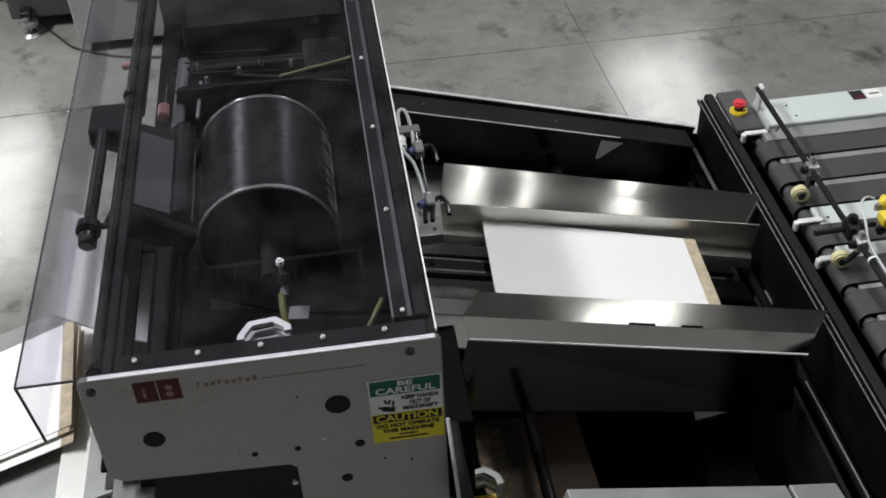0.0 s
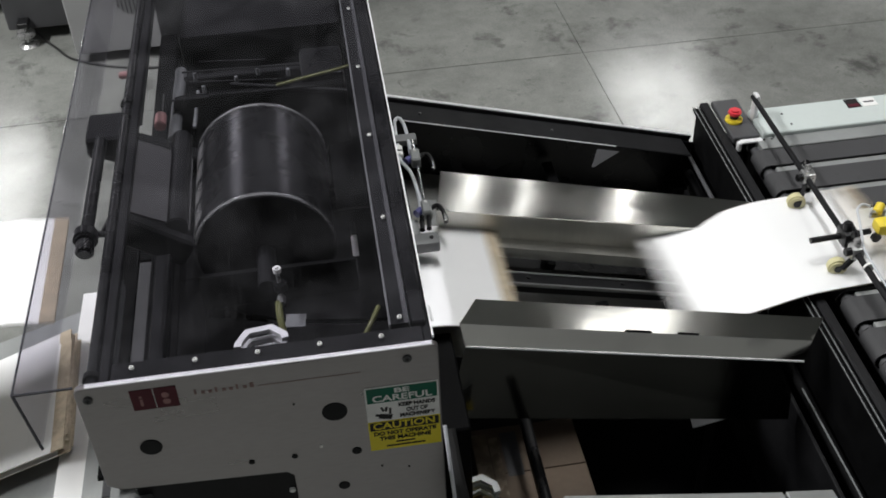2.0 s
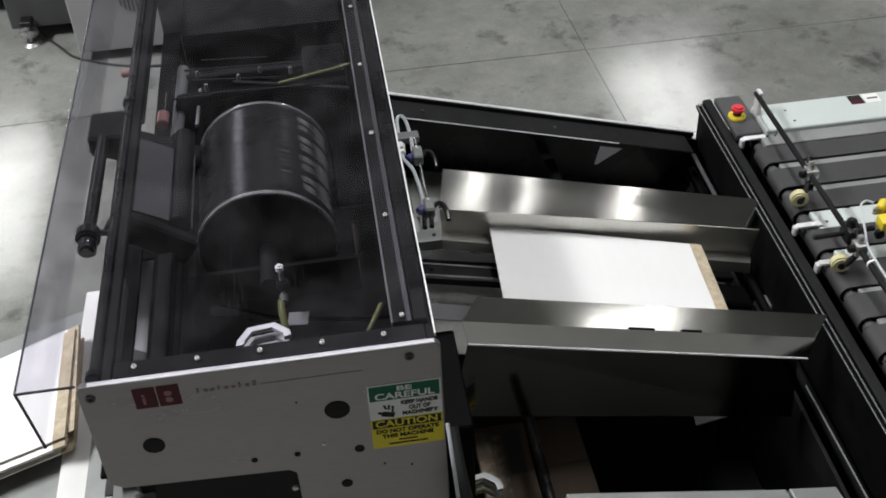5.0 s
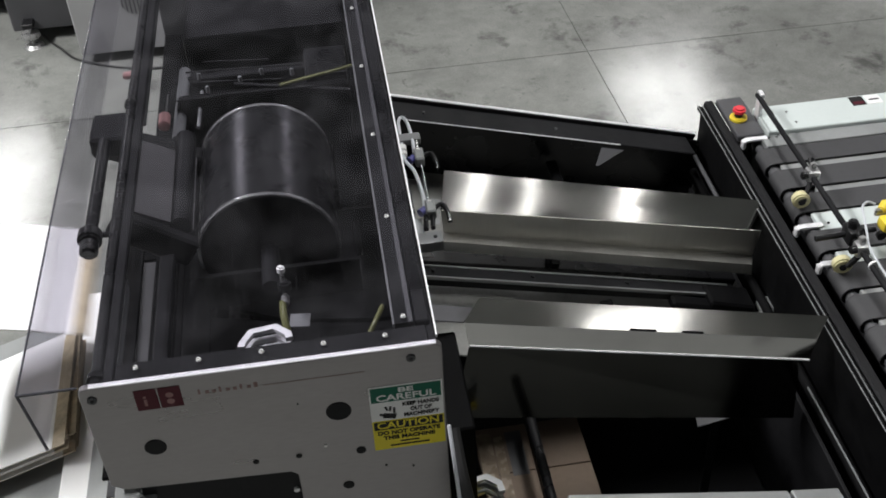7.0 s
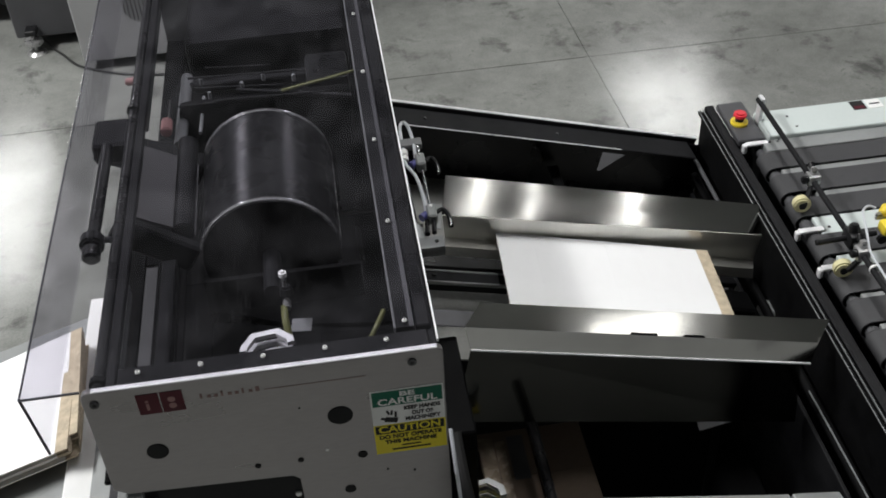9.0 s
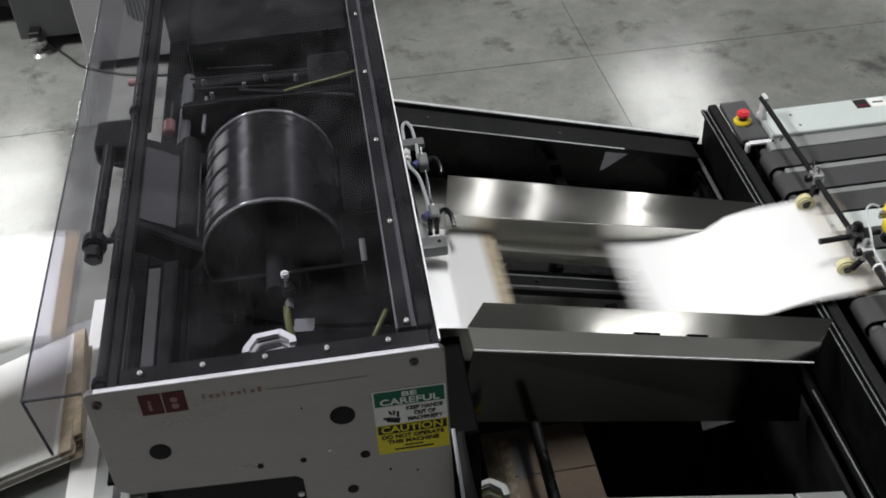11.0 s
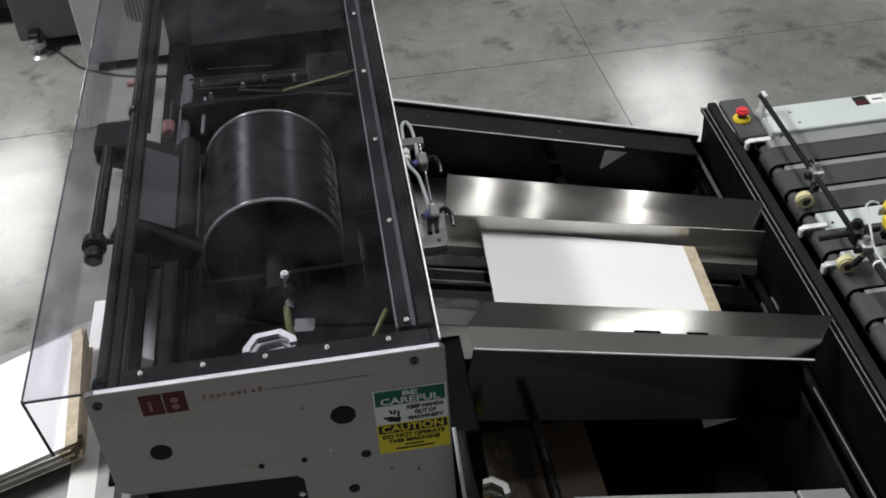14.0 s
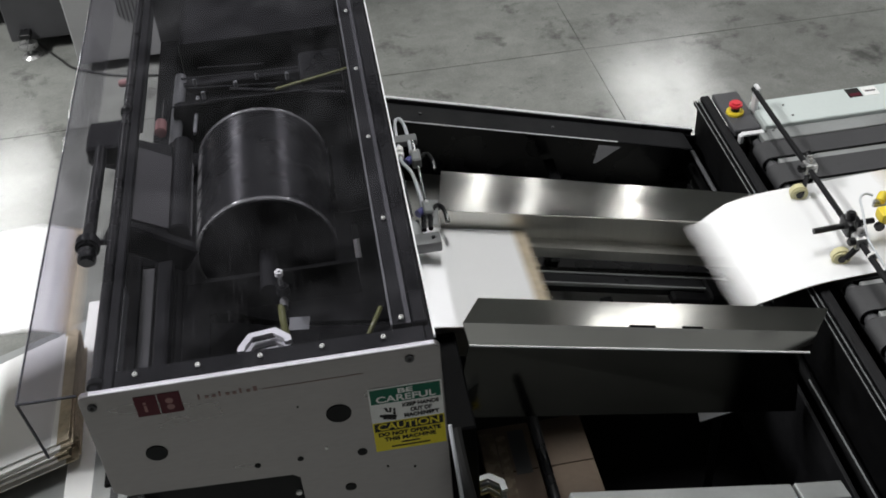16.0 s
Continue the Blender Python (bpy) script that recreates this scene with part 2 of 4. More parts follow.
M_GTUBE = material("yellow_green_tube", (0.125, 0.13, 0.05), 0.35, var=0.1)
M_BLUE = material("blue_fitting", (0.07, 0.07, 0.22), 0.4)
M_PINK = material("pink_plastic", (0.30, 0.155, 0.15), 0.5)
M_CABLE = material("black_cable", (0.015, 0.015, 0.015), 0.5)


# ---- mesh helpers ----
def box(bm, lo, hi, m=None, bevel=0.0, seg=1):
    b2 = bmesh.new()
    bmesh.ops.create_cube(b2, size=1.0)
    for v in b2.verts:
        v.co = Vector([lo[i] + (v.co[i] + 0.5) * (hi[i] - lo[i]) for i in range(3)])
    if bevel:
        bmesh.ops.bevel(b2, geom=b2.edges[:], offset=bevel, segments=seg, affect="EDGES", profile=0.6)
    join(bm, b2, m)


def join(bm, b2, m=None):
    if m is not None:
        bmesh.ops.transform(b2, matrix=m, verts=b2.verts[:])
    me = bpy.data.meshes.new("t")
    b2.to_mesh(me)
    b2.free()
    bm.from_mesh(me)
    bpy.data.meshes.remove(me)


def along(a, b):
    a, b = Vector(a), Vector(b)
    return Matrix.Translation((a + b) / 2) @ (b - a).to_track_quat("Z", "Y").to_matrix().to_4x4(), (b - a).length


def cyl(bm, a, b, r, r2=None, n=24, bevel=0.0):
    m, d = along(a, b)
    b2 = bmesh.new()
    bmesh.ops.create_cone(b2, cap_ends=True, segments=n, radius1=r, radius2=r if r2 is None else r2, depth=d)
    if bevel:
        caps = [f for f in b2.faces if len(f.verts) > 4]
        bmesh.ops.bevel(b2, geom=list({e for f in caps for e in f.edges}), offset=bevel, segments=2, affect="EDGES")
    join(bm, b2, m)


def beam(bm, a, b, w, h, bevel=0.002):
    """A bar from a to b, w wide across and h deep, its top edge through a and b."""
    a, b = Vector(a), Vector(b)
    x = (b - a).normalized()
    y = Vector((0, 0, 1)).cross(x).normalized()
    z = x.cross(y)
    m = Matrix((x, y, z)).transposed().to_4x4()
    m.translation = a
    box(bm, (0, -w / 2, -h), ((b - a).length, w / 2, 0), m, bevel)


def tube(bm, pts, r, n=10, cycles=6):
    """A round tube through points, smoothed."""
    P = [Vector(p) for p in pts]
    Q = []
    for i in range(len(P) - 1):
        p0, p1, p2, p3 = P[max(i - 1, 0)], P[i], P[i + 1], P[min(i + 2, len(P) - 1)]
        for k in range(cycles):
            t = k / cycles
            Q.append(0.5 * ((2 * p1) + (p2 - p0) * t + (2 * p0 - 5 * p1 + 4 * p2 - p3) * t * t + (3 * p1 - p0 - 3 * p2 + p3) * t ** 3))
    Q.append(P[-1])
    rings = []
    for i, q in enumerate(Q):
        d = (Q[min(i + 1, len(Q) - 1)] - Q[max(i - 1, 0)]).normalized()
        mat = d.to_track_quat("Z", "Y").to_matrix()
        rings.append([bm.verts.new(q + mat @ Vector((r * math.cos(2 * math.pi * k / n), r * math.sin(2 * math.pi * k / n), 0))) for k in range(n)])
    for a, b in zip(rings, rings[1:]):
        for k in range(n):
            bm.faces.new((a[k], a[(k + 1) % n], b[(k + 1) % n], b[k]))
    bm.faces.new(rings[0][::-1]), bm.faces.new(rings[-1])


def profile(bm, pts0, pts1, thick):
    """A folded sheet: the profile pts0 at one end, pts1 at the other, given a thickness."""
    b2 = bmesh.new()
    a = [b2.verts.new(p) for p in pts0]
    b = [b2.verts.new(p) for p in pts1]
    for i in range(len(a) - 1):
        b2.faces.new((a[i], b[i], b[i + 1], a[i + 1]))
    bmesh.ops.recalc_face_normals(b2, faces=b2.faces[:])
    bmesh.ops.solidify(b2, geom=b2.faces[:], thickness=thick)
    join(bm, b2)


def bent_band(bm, pts, mid, z, grow, inner, thick):
    """A flat bent bar lying level: its outer line grown about mid, its inner line drawn in towards mid."""
    at = lambda p, k: Vector((mid[0] + (p[0] - mid[0]) * k, mid[1] + (p[1] - mid[1]) * k, z))
    profile(bm, [at(p, grow) for p in pts], [at(p, grow * inner) for p in pts], thick)


def finish(bm, name, mat, smooth=30):
    me = bpy.data.meshes.new(name)
    bmesh.ops.recalc_face_normals(bm, faces=bm.faces[:])
    bm.to_mesh(me)
    bm.free()
    me.materials.append(mat)
    for p in me.polygons:
        p.use_smooth = True
    me.set_sharp_from_angle(angle=radians(smooth))
    return me


def part(name, bm, mat, parent=None, label="", smooth=30):
    ob = new(name, finish(bm, name, mat, smooth))
    ob.parent = parent
    return tagged(ob, label)


def thing(name, at, label, category, group="", kind=""):
    ob = new(name)
    ob.location = at
    ob.empty_display_size = 0.05
    return tagged(ob, label, category, group, kind)


def put(parent, name, mat, build, label="", smooth=30):
    """A part whose mesh is drawn by build(bm) in the place's own metres, hung under its thing."""
    bm = bmesh.new()
    build(bm)
    o = Vector((0, 0, 0))
    p = parent
    while p is not None:
        o += p.location
        p = p.parent
    bmesh.ops.translate(bm, vec=-o, verts=bm.verts[:])
    return part(name, bm, mat, parent, label, smooth)


def solo(name, mat, build, label, category, group="", kind="", smooth=30):
    bm = bmesh.new()
    build(bm)
    return tagged(part(name, bm, mat, None, "", smooth), label, category, group, kind)


def lettering(parent, body, size, m, mat, width=None, name="lettering"):
    c = bpy.data.curves.new(name, "FONT")
    c.body, c.size, c.align_x, c.align_y, c.extrude, c.offset = body, size, "CENTER", "CENTER", 0.0002, 0.0005
    t = new(name, c)
    me = bpy.data.meshes.new_from_object(t.evaluated_get(bpy.context.evaluated_depsgraph_get()))
    bpy.data.objects.remove(t)
    w = max(v.co.x for v in me.vertices) - min(v.co.x for v in me.vertices)
    if width:
        me.transform(Matrix.Diagonal((width / w, 1, 1, 1)))
    me.transform(m)
    me.materials.clear()
    me.materials.append(mat)
    ob = new(name, me)
    ob.parent = parent
    return ob


# ---- plan ----
TILT = radians(17.0)
UX, UZ = math.cos(TILT), math.sin(TILT)


def bed(s, y, h=0.0):
    """A point of the inclined bed: s metres down the slope from the printer, y across, h above the belt plane."""
    return Vector((0.62 + s * UX + h * UZ, y, 0.80 - s * UZ + h * UX))


TOP = 1.15
FEED = 0.72

# ---- hall ----
X0, X1, Y0, Y1, HZ = -9.0, 13.0, -7.0, 17.0, 6.4
floor = solo("floor", M_JOINT, lambda bm: box(bm, (X0, Y0, -0.2), (X1, Y1, -0.008)),
             "grey worn concrete hall floor with saw-cut joints", "floor", kind="structure")
# joints were cut a little out of square: each slab is a quadrilateral
JX, JY = [X0, -6.0, -2.2, 0.2, 1.615, 5.4, 9.2, X1], [Y0, -4.6, -0.9, 2.80, 6.5, 10.2, 13.9, Y1]


def joint_at(i, j):
    x, y = JX[i], JY[j]
    if 0 < j < len(JY) - 1 and i < 4:
        y -= 0.11 if i < 3 else 0.0
    if 3 < i < len(JX) - 1:
        x -= 0.042 * (y - 2.80)
    return Vector((min(max(x, X0), X1), y, 0))


for i in range(len(JX) - 1):
    for j in range(len(JY) - 1):
        c = [joint_at(i, j), joint_at(i + 1, j), joint_at(i + 1, j + 1), joint_at(i, j + 1)]
        if i == 2:
            c[1].y, c[2].y = c[0].y + 0.025, c[3].y + 0.025
        if i == 3:
            c[0].y, c[3].y = JY[j], JY[j + 1]
        mid = sum(c, Vector()) / 4
        bm = bmesh.new()
        c = [p + (mid - p).normalized() * 0.0024 for p in c]
        top = [bm.verts.new(p) for p in c]
        low = [bm.verts.new(p - Vector((0, 0, 0.1))) for p in c]
        bm.faces.new(top), bm.faces.new(low[::-1])
        for k in range(4):
            bm.faces.new((low[k], low[(k + 1) % 4], top[(k + 1) % 4], top[k]))
        part("slab", bm, M_CONC, floor)
for nm, lo, hi in (("wall_north", (X0, Y1, 0), (X1, Y1 + 0.2, HZ)), ("wall_south", (X0, Y0 - 0.2, 0), (X1, Y0, HZ)),
                   ("wall_west", (X0 - 0.2, Y0 - 0.2, 0), (X0, Y1 + 0.2, HZ)), ("wall_east", (X1, Y0 - 0.2, 0), (X1 + 0.2, Y1 + 0.2, HZ))):
    solo(nm, M_WALL, lambda bm: box(bm, lo, hi), "plain grey painted hall wall", "wall", kind="structure")
solo("ceiling", M_CEIL, lambda bm: box(bm, (X0 - 0.2, Y0 - 0.2, HZ), (X1 + 0.2, Y1 + 0.2, HZ + 0.2)), "plain grey hall roof deck", "ceiling", kind="structure")
for lx, ly, sx, sy, watts in LAMPS:
    t = thing("ceiling_light", (lx, ly, LAMP_Z), "grey metal ceiling light hanging from the roof deck", "ceiling light", "hall lights")
    put(t, "housing", M_LTGREY, lambda bm: box(bm, (lx - sx / 2 - 0.04, ly - sy / 2 - 0.04, LAMP_Z), (lx + sx / 2 + 0.04, ly + sy / 2 + 0.04, LAMP_Z + 0.12), None, 0.01))
    for k in (-0.3, 0.3):
        put(t, "hanger", M_LTGREY, lambda bm: cyl(bm, (lx + k * sx, ly + k * sy, LAMP_Z + 0.1), (lx + k * sx, ly + k * sy, HZ), 0.008, n=8))


# ---- printer ----
def printer():
    P = thing("printing_machine", (0.3, 0.0, 0.0), "box printing machine in aluminium and black under a clear acrylic cover", "printer")
    D = 1.75  # depth of the machine
    # front side plate, stepped at its lower edge
    def plate(bm):
        b2 = bmesh.new()
        r = 0.014
        pts = [(-0.014 + r - r * math.cos(radians(a)), TOP - r + r * math.sin(radians(a))) for a in range(0, 91, 15)]
        pts += [(0.622 - r + r * math.sin(radians(a)), TOP - r + r * math.cos(radians(a))) for a in range(0, 91, 15)]
        pts += [(0.622, 0.55), (0.331, 0.55), (0.331, 0.846), (0.318, 0.858), (0.01, 0.872), (-0.014, 0.888)]
        f = [b2.verts.new((x, -0.0005, z)) for x, z in pts]
        g = [b2.verts.new((x, 0.0125, z)) for x, z in pts]
        b2.faces.new(f), b2.faces.new(g[::-1])
        n = len(pts)
        for i in range(n):
            b2.faces.new((f[i], g[i], g[(i + 1) % n], f[(i + 1) % n]))
        bmesh.ops.recalc_face_normals(b2, faces=b2.faces[:])
        bmesh.ops.bevel(b2, geom=[e for e in b2.edges if all(v.co.y < 0.001 for v in e.verts)], offset=0.0015, segments=1, affect="EDGES")
        join(bm, b2)
    fp = put(P, "front_plate", M_ALU, plate, "brushed aluminium side plate with plugged holes")
    put(fp, "top_edge", M_ALUEDGE, lambda bm: box(bm, (0.006, 0.001, TOP - 0.001), (0.612, 0.0118, TOP + 0.0015), None, 0.001))
    for x, z, r in ((0.425, 1.011, 0.0235), (0.087, 0.981, 0.020), (0.423, 0.796, 0.0110), (0.456, 0.894, 0.0095), (0.339, 0.902, 0.006), (0.258, 0.902, 0.006), (0.354, 1.045, 0.0016), (0.500, 0.840, 0.002), (0.552, 0.827, 0.002)):
        put(fp, "hole_plug", M_BLACKSAT, lambda bm: cyl(bm, (x, -0.0022, z), (x, 0.004, z), r, n=28, bevel=0.0006 if r > 0.004 else 0))
    for x, z in ((0.007, 1.123), (0.565, 1.125)):
        b = put(fp, "bolt", M_DKGREY, lambda bm: cyl(bm, (x, -0.0040, z), (x, 0.004, z), 0.0085, n=20, bevel=0.001))
        put(b, "socket", M_BLACK, lambda bm: cyl(bm, (x, -0.0046, z), (x, 0.0, z), 0.004, n=6))
    put(fp, "small_screw", M_SCREW, lambda bm: cyl(bm, (0.391, -0.0025, 0.921), (0.391, 0.004, 0.921), 0.0032, n=12))
    # red maker's badge: two squares with white shapes, and a worn line of print
    for x in (0.078, 0.1195):
        put(fp, "badge", M_LOGO, lambda bm: box(bm, (x, -0.0016, 1.0815), (x + 0.039, -0.0003, 1.1325), None, 0.0004), "dark red badge square")
    put(fp, "badge_mark", M_PINK, lambda bm: (box(bm, (0.0925, -0.0024, 1.093), (0.0975, -0.0014, 1.109)), box(bm, (0.0925, -0.0024, 1.112), (0.0975, -0.0014, 1.117))))
    for z in (1.0975, 1.1135):
        put(fp, "badge_dot", M_PINK, lambda bm: cyl(bm, (0.138, -0.0024, z), (0.138, -0.0010, z), 0.0068, n=16), "pale badge dot")
    put(fp, "worn_line", M_FAINT, lambda bm: box(bm, (0.30, -0.0010, 1.1045), (0.48, -0.0003, 1.1058)), "worn dark red printed line")
    for i in range(9):
        put(fp, "worn_bar", M_FAINT, lambda bm: box(bm, (0.187 + i * 0.0122, -0.0012, 1.1035), (0.187 + i * 0.0122 + (0.007 if i % 3 else 0.004), -0.0003, 1.1105 + (0.005 if i in (0, 3, 6, 8) else 0))))
    # warning decals
    def decal(z0, z1, mat, lab):
        return put(P, "warning_decal", mat, lambda bm: box(bm, (0.4825, -0.0017, z0), (0.6180, -0.0003, z1), None, 0.0004), lab)
    up = Matrix.Rotation(radians(90), 4, "X")
    def words(dec, body, size, x, z, mat, width):
        m = Matrix.Translation(Vector((x, -0.0026, z)) - dec.parent.location - Vector(dec.location)) @ up
        return lettering(dec, body, size, m, mat, width)
    d1 = decal(0.968, 1.061, M_WHITE, "white and green safety decal reading BE CAREFUL KEEP HANDS OUT OF MACHINERY")
    put(d1, "green_field", M_GREEN, lambda bm: box(bm, (0.4855, -0.0021, 1.0195), (0.6150, -0.0014, 1.0580)))
    words(d1, "BE", 0.0165, 0.550, 1.0480, M_WHITE, 0.028)
    words(d1, "CAREFUL", 0.0225, 0.550, 1.0300, M_WHITE, 0.110)
    words(d1, "KEEP HANDS", 0.0135, 0.576, 1.0085, M_BPRINT, 0.068)
    words(d1, "OUT OF", 0.0135, 0.576, 0.9935, M_BPRINT, 0.040)
    words(d1, "MACHINERY", 0.0135, 0.576, 0.9790, M_BPRINT, 0.066)
    def pict(bm):
        def turned(x, z, w, h, a):
            box(bm, (-w / 2, -0.0005, -h / 2), (w / 2, 0.0005, h / 2), Matrix.Translation((x, -0.0020, z)) @ Matrix.Rotation(radians(a), 4, "Y"), 0.0003)
        turned(0.517, 0.9805, 0.024, 0.013, 14)
        turned(0.504, 0.9850, 0.012, 0.006, 24)
        for x, z, h, a in ((0.512, 1.0010, 0.012, -20), (0.519, 1.0000, 0.012, 8), (0.526, 0.9945, 0.016, 4)):
            turned(x, z, 0.0042, h, a)
    put(d1, "pictogram", M_BPRINT, pict)
    d2 = decal(0.887, 0.9675, M_YPRINT, "yellow decal reading CAUTION DO NOT OPERATE THIS MACHINE")
    put(d2, "black_field", M_BPRINT, lambda bm: box(bm, (0.4855, -0.0021, 0.9435), (0.6150, -0.0014, 0.9655)))
    words(d2, "CAUTION", 0.0245, 0.550, 0.9550, M_YPRINT, 0.116)
    words(d2, "DO NOT OPERATE", 0.0140, 0.550, 0.9340, M_BPRINT, 0.118)
    words(d2, "THIS MACHINE", 0.0140, 0.550, 0.9195, M_BPRINT, 0.098)
    for z, w in ((0.9065, 0.036), (0.8970, 0.074)):
        put(d2, "print_bar", M_BPRINT, lambda bm: box(bm, (0.550 - w / 2, -0.0021, z - 0.0020), (0.550 + w / 2, -0.0014, z + 0.0020)))
    # body: rear plate, right wall, floor, lower housing
    put(P, "rear_plate", M_DKGREY, lambda bm: box(bm, (0.0, D - 0.012, 0.55), (0.62, D, TOP), None, 0.001))
    put(P, "right_wall", M_BLACKSAT, lambda bm: box(bm, (0.600, 0.013, 0.93), (0.616, D - 0.013, TOP - 0.012), None, 0.002))
    put(P, "base_deck", M_BLACK, lambda bm: box(bm, (0.02, 0.013, 0.70), (0.612, D - 0.013, 0.74), None, 0.002))
    put(P, "lower_housing", M_BLACKSAT, lambda bm: box(bm, (0.03, 0.004, 0.45), (0.338, 0.10, 0.872), None, 0.006))
    put(P, "housing_bolt", M_SCREW, lambda bm: cyl(bm, (0.322, -0.001, 0.80), (0.322, 0.006, 0.80), 0.006, n=14, bevel=0.001))
    put(P, "housing_lip", M_LTGREY, lambda bm: box(bm, (-0.02, -0.02, 0.835), (0.06, 0.10, 0.843), None, 0.002))
    for x in (0.04, 0.57):
        for y in (0.05, D - 0.10):
            put(P, "leg", M_LTGREY, lambda bm: box(bm, (x, y, 0.0), (x + 0.05, y + 0.05, 0.72), None, 0.003))
    # cover
    C = put(P, "cover", M_ACRYL, lambda bm: (box(bm, (-0.113, 0.004, TOP + 0.002), (0.612, D, TOP + 0.007))), "clear scuffed acrylic cover")
    fold = put(C, "cover_flap", M_FLAP, lambda bm: profile(bm, [(-0.113, 0.004, TOP + 0.005), (-0.100, 0.004, 1.012)], [(-0.113, D, TOP + 0.005), (-0.100, D, 1.012)], 0.005), "folded clear acrylic flap")
    put(C, "cut_edge", M_EDGE, lambda bm: box(bm, (-0.1135, 0.001, TOP + 0.002), (-0.012, 0.004, TOP + 0.006)), "dark cut edge")
    put(C, "flap_edge", M_EDGE, lambda bm: cyl(bm, (-0.1135, 0.003, TOP + 0.004), (-0.100, 0.003, 1.010), 0.0028, n=8))
    put(C, "fold_line", M_EDGE, lambda bm: cyl(bm, (-0.1145, 0.003, TOP + 0.004), (-0.1145, D, TOP + 0.004), 0.0019, n=14))
    # frame strips under the cover, with screws
    put(P, "front_strip", M_BLACKSAT, lambda bm: box(bm, (0.05, 0.013, TOP - 0.012), (0.598, 0.052, TOP + 0.001), None, 0.001))
    put(P, "right_strip", M_BLACKSAT, lambda bm: box(bm, (0.545, 0.063, TOP - 0.012), (0.577, D - 0.02, TOP + 0.001), None, 0.001))
    put(P, "strip_lip", M_ENCL, lambda bm: box(bm, (0.5415, 0.063, TOP - 0.012), (0.5447, D - 0.02, TOP + 0.0016), None, 0.0006), "worn grey channel lip")
    put(P, "strip_flange", M_DKGREY, lambda bm: box(bm, (0.5695, 0.063, TOP - 0.004), (0.5785, D - 0.02, TOP + 0.0016), None, 0.0006), "grey channel flange")
    put(P, "corner_angle", M_BLACK, lambda bm: box(bm, (0.581, 0.063, TOP - 0.03), (0.6085, D - 0.02, TOP + 0.001), None, 0.003))
    put(P, "bright_edge", M_ALUEDGE, lambda bm: box(bm, (0.6135, 0.016, TOP + 0.001), (0.6165, D, TOP + 0.0075)))
    scr = [(0.0868 + 0.1095 * i, 0.0305) for i in range(5)] + [(0.562, 0.0735 + 0.2925 * i) for i in range(6)]
    for x, y in scr:
        s = put(P, "screw", M_SCREW, lambda bm: cyl(bm, (x, y, TOP + 0.007), (x, y, TOP + 0.0105), 0.0048, 0.0036, n=16))
        put(s, "slot", M_BLACK, lambda bm: cyl(bm, (x, y, TOP + 0.0103), (x, y, TOP + 0.0108), 0.0018, n=6))
    # hinge rod on the left
    put(P, "hinge_rod", M_BLACK, lambda bm: cyl(bm, (0.014, 0.012, TOP - 0.014), (0.014, D - 0.02, TOP - 0.014), 0.0115), "black hinge rod")
    put(P, "hinge_bar", M_BLACKSAT, lambda bm: box(bm, (0.026, 0.013, TOP - 0.020), (0.046, D - 0.02, TOP - 0.006), None, 0.003))
    for y in (0.03, 0.92):
        put(P, "rod_collar", M_BLACK, lambda bm: cyl(bm, (0.014, y, TOP - 0.014), (0.014, y + 0.012, TOP - 0.014), 0.0165))
    # inner uprights and cross members
    for x, w, z, y1, mat in ((0.002, 0.020, 1.05, 0.40, M_ENCL), (0.078, 0.030, 1.02, 0.50, M_BLACKSAT)):
        put(P, "inner_bar", mat, lambda bm: box(bm, (x, 0.013, z - 0.03), (x + w, y1, z), None, 0.002))
    put(P, "inner_rail", M_ENCL, lambda bm: box(bm, (-0.016, 1.085, 0.97), (0.004, D - 0.02, 1.0), None, 0.003))
    put(P, "inner_column", M_ENCL, lambda bm: cyl(bm, (0.100, 0.93, 1.02), (0.106, 1.25, 1.02), 0.015), "grey metal column")
    put(P, "guide_rod", M_ENCL, lambda bm: cyl(bm, (0.152, 0.946, 1.04), (0.157, 1.11, 1.04), 0.0045, n=12))
    put(P, "needle", M_CHROME, lambda bm: cyl(bm, (0.077, 0.99, 1.06), (0.077, 1.08, 1.06), 0.0022, n=8))
    put(P, "pink_cap", M_PINK, lambda bm: cyl(bm, (0.071, 0.950, 1.05), (0.071, 1.000, 1.05), 0.014, bevel=0.003), "faded pink plastic cap")
    put(P, "pink_cap", M_PINK, lambda bm: cyl(bm, (-0.036, 1.16, 1.08), (-0.004, 1.16, 1.08), 0.010, bevel=0.003), "faded pink plastic cap")
    # tilting yoke that carries the ink roller tray
    for y in (0.53, 0.86):
        put(P, "yoke_arm", M_BLACKSAT, lambda bm: beam(bm, (-0.06 if y > 0.8 else 0.01, y, 1.13), (0.165, y, 1.02), 0.055 if y > 0.8 else 0.03, 0.07, 0.006))
    put(P, "yoke_block", M_BLACKSAT, lambda bm: box(bm, (-0.075, 0.795, 1.08), (0.015, 0.905, 1.135), None, 0.006))
    put(P, "tray", M_TRAY, lambda bm: profile(bm, [(0.012, 0.56, 1.112), (0.100, 0.56, 1.062), (0.150, 0.56, 1.030)], [(0.012, 0.83, 1.112), (0.100, 0.83, 1.062), (0.150, 0.83, 1.030)], 0.006), "grey ink tray")
    put(P, "ink_roller", M_BLACKSAT, lambda bm: cyl(bm, (0.125, 0.555, 1.045), (0.125, 0.90, 1.045), 0.024, bevel=0.003))
    h = put(P, "crank", M_BLACK, lambda bm: cyl(bm, (-0.040, 0.455, 1.125), (-0.040, 0.80, 1.125), 0.0135), "black crank shaft")
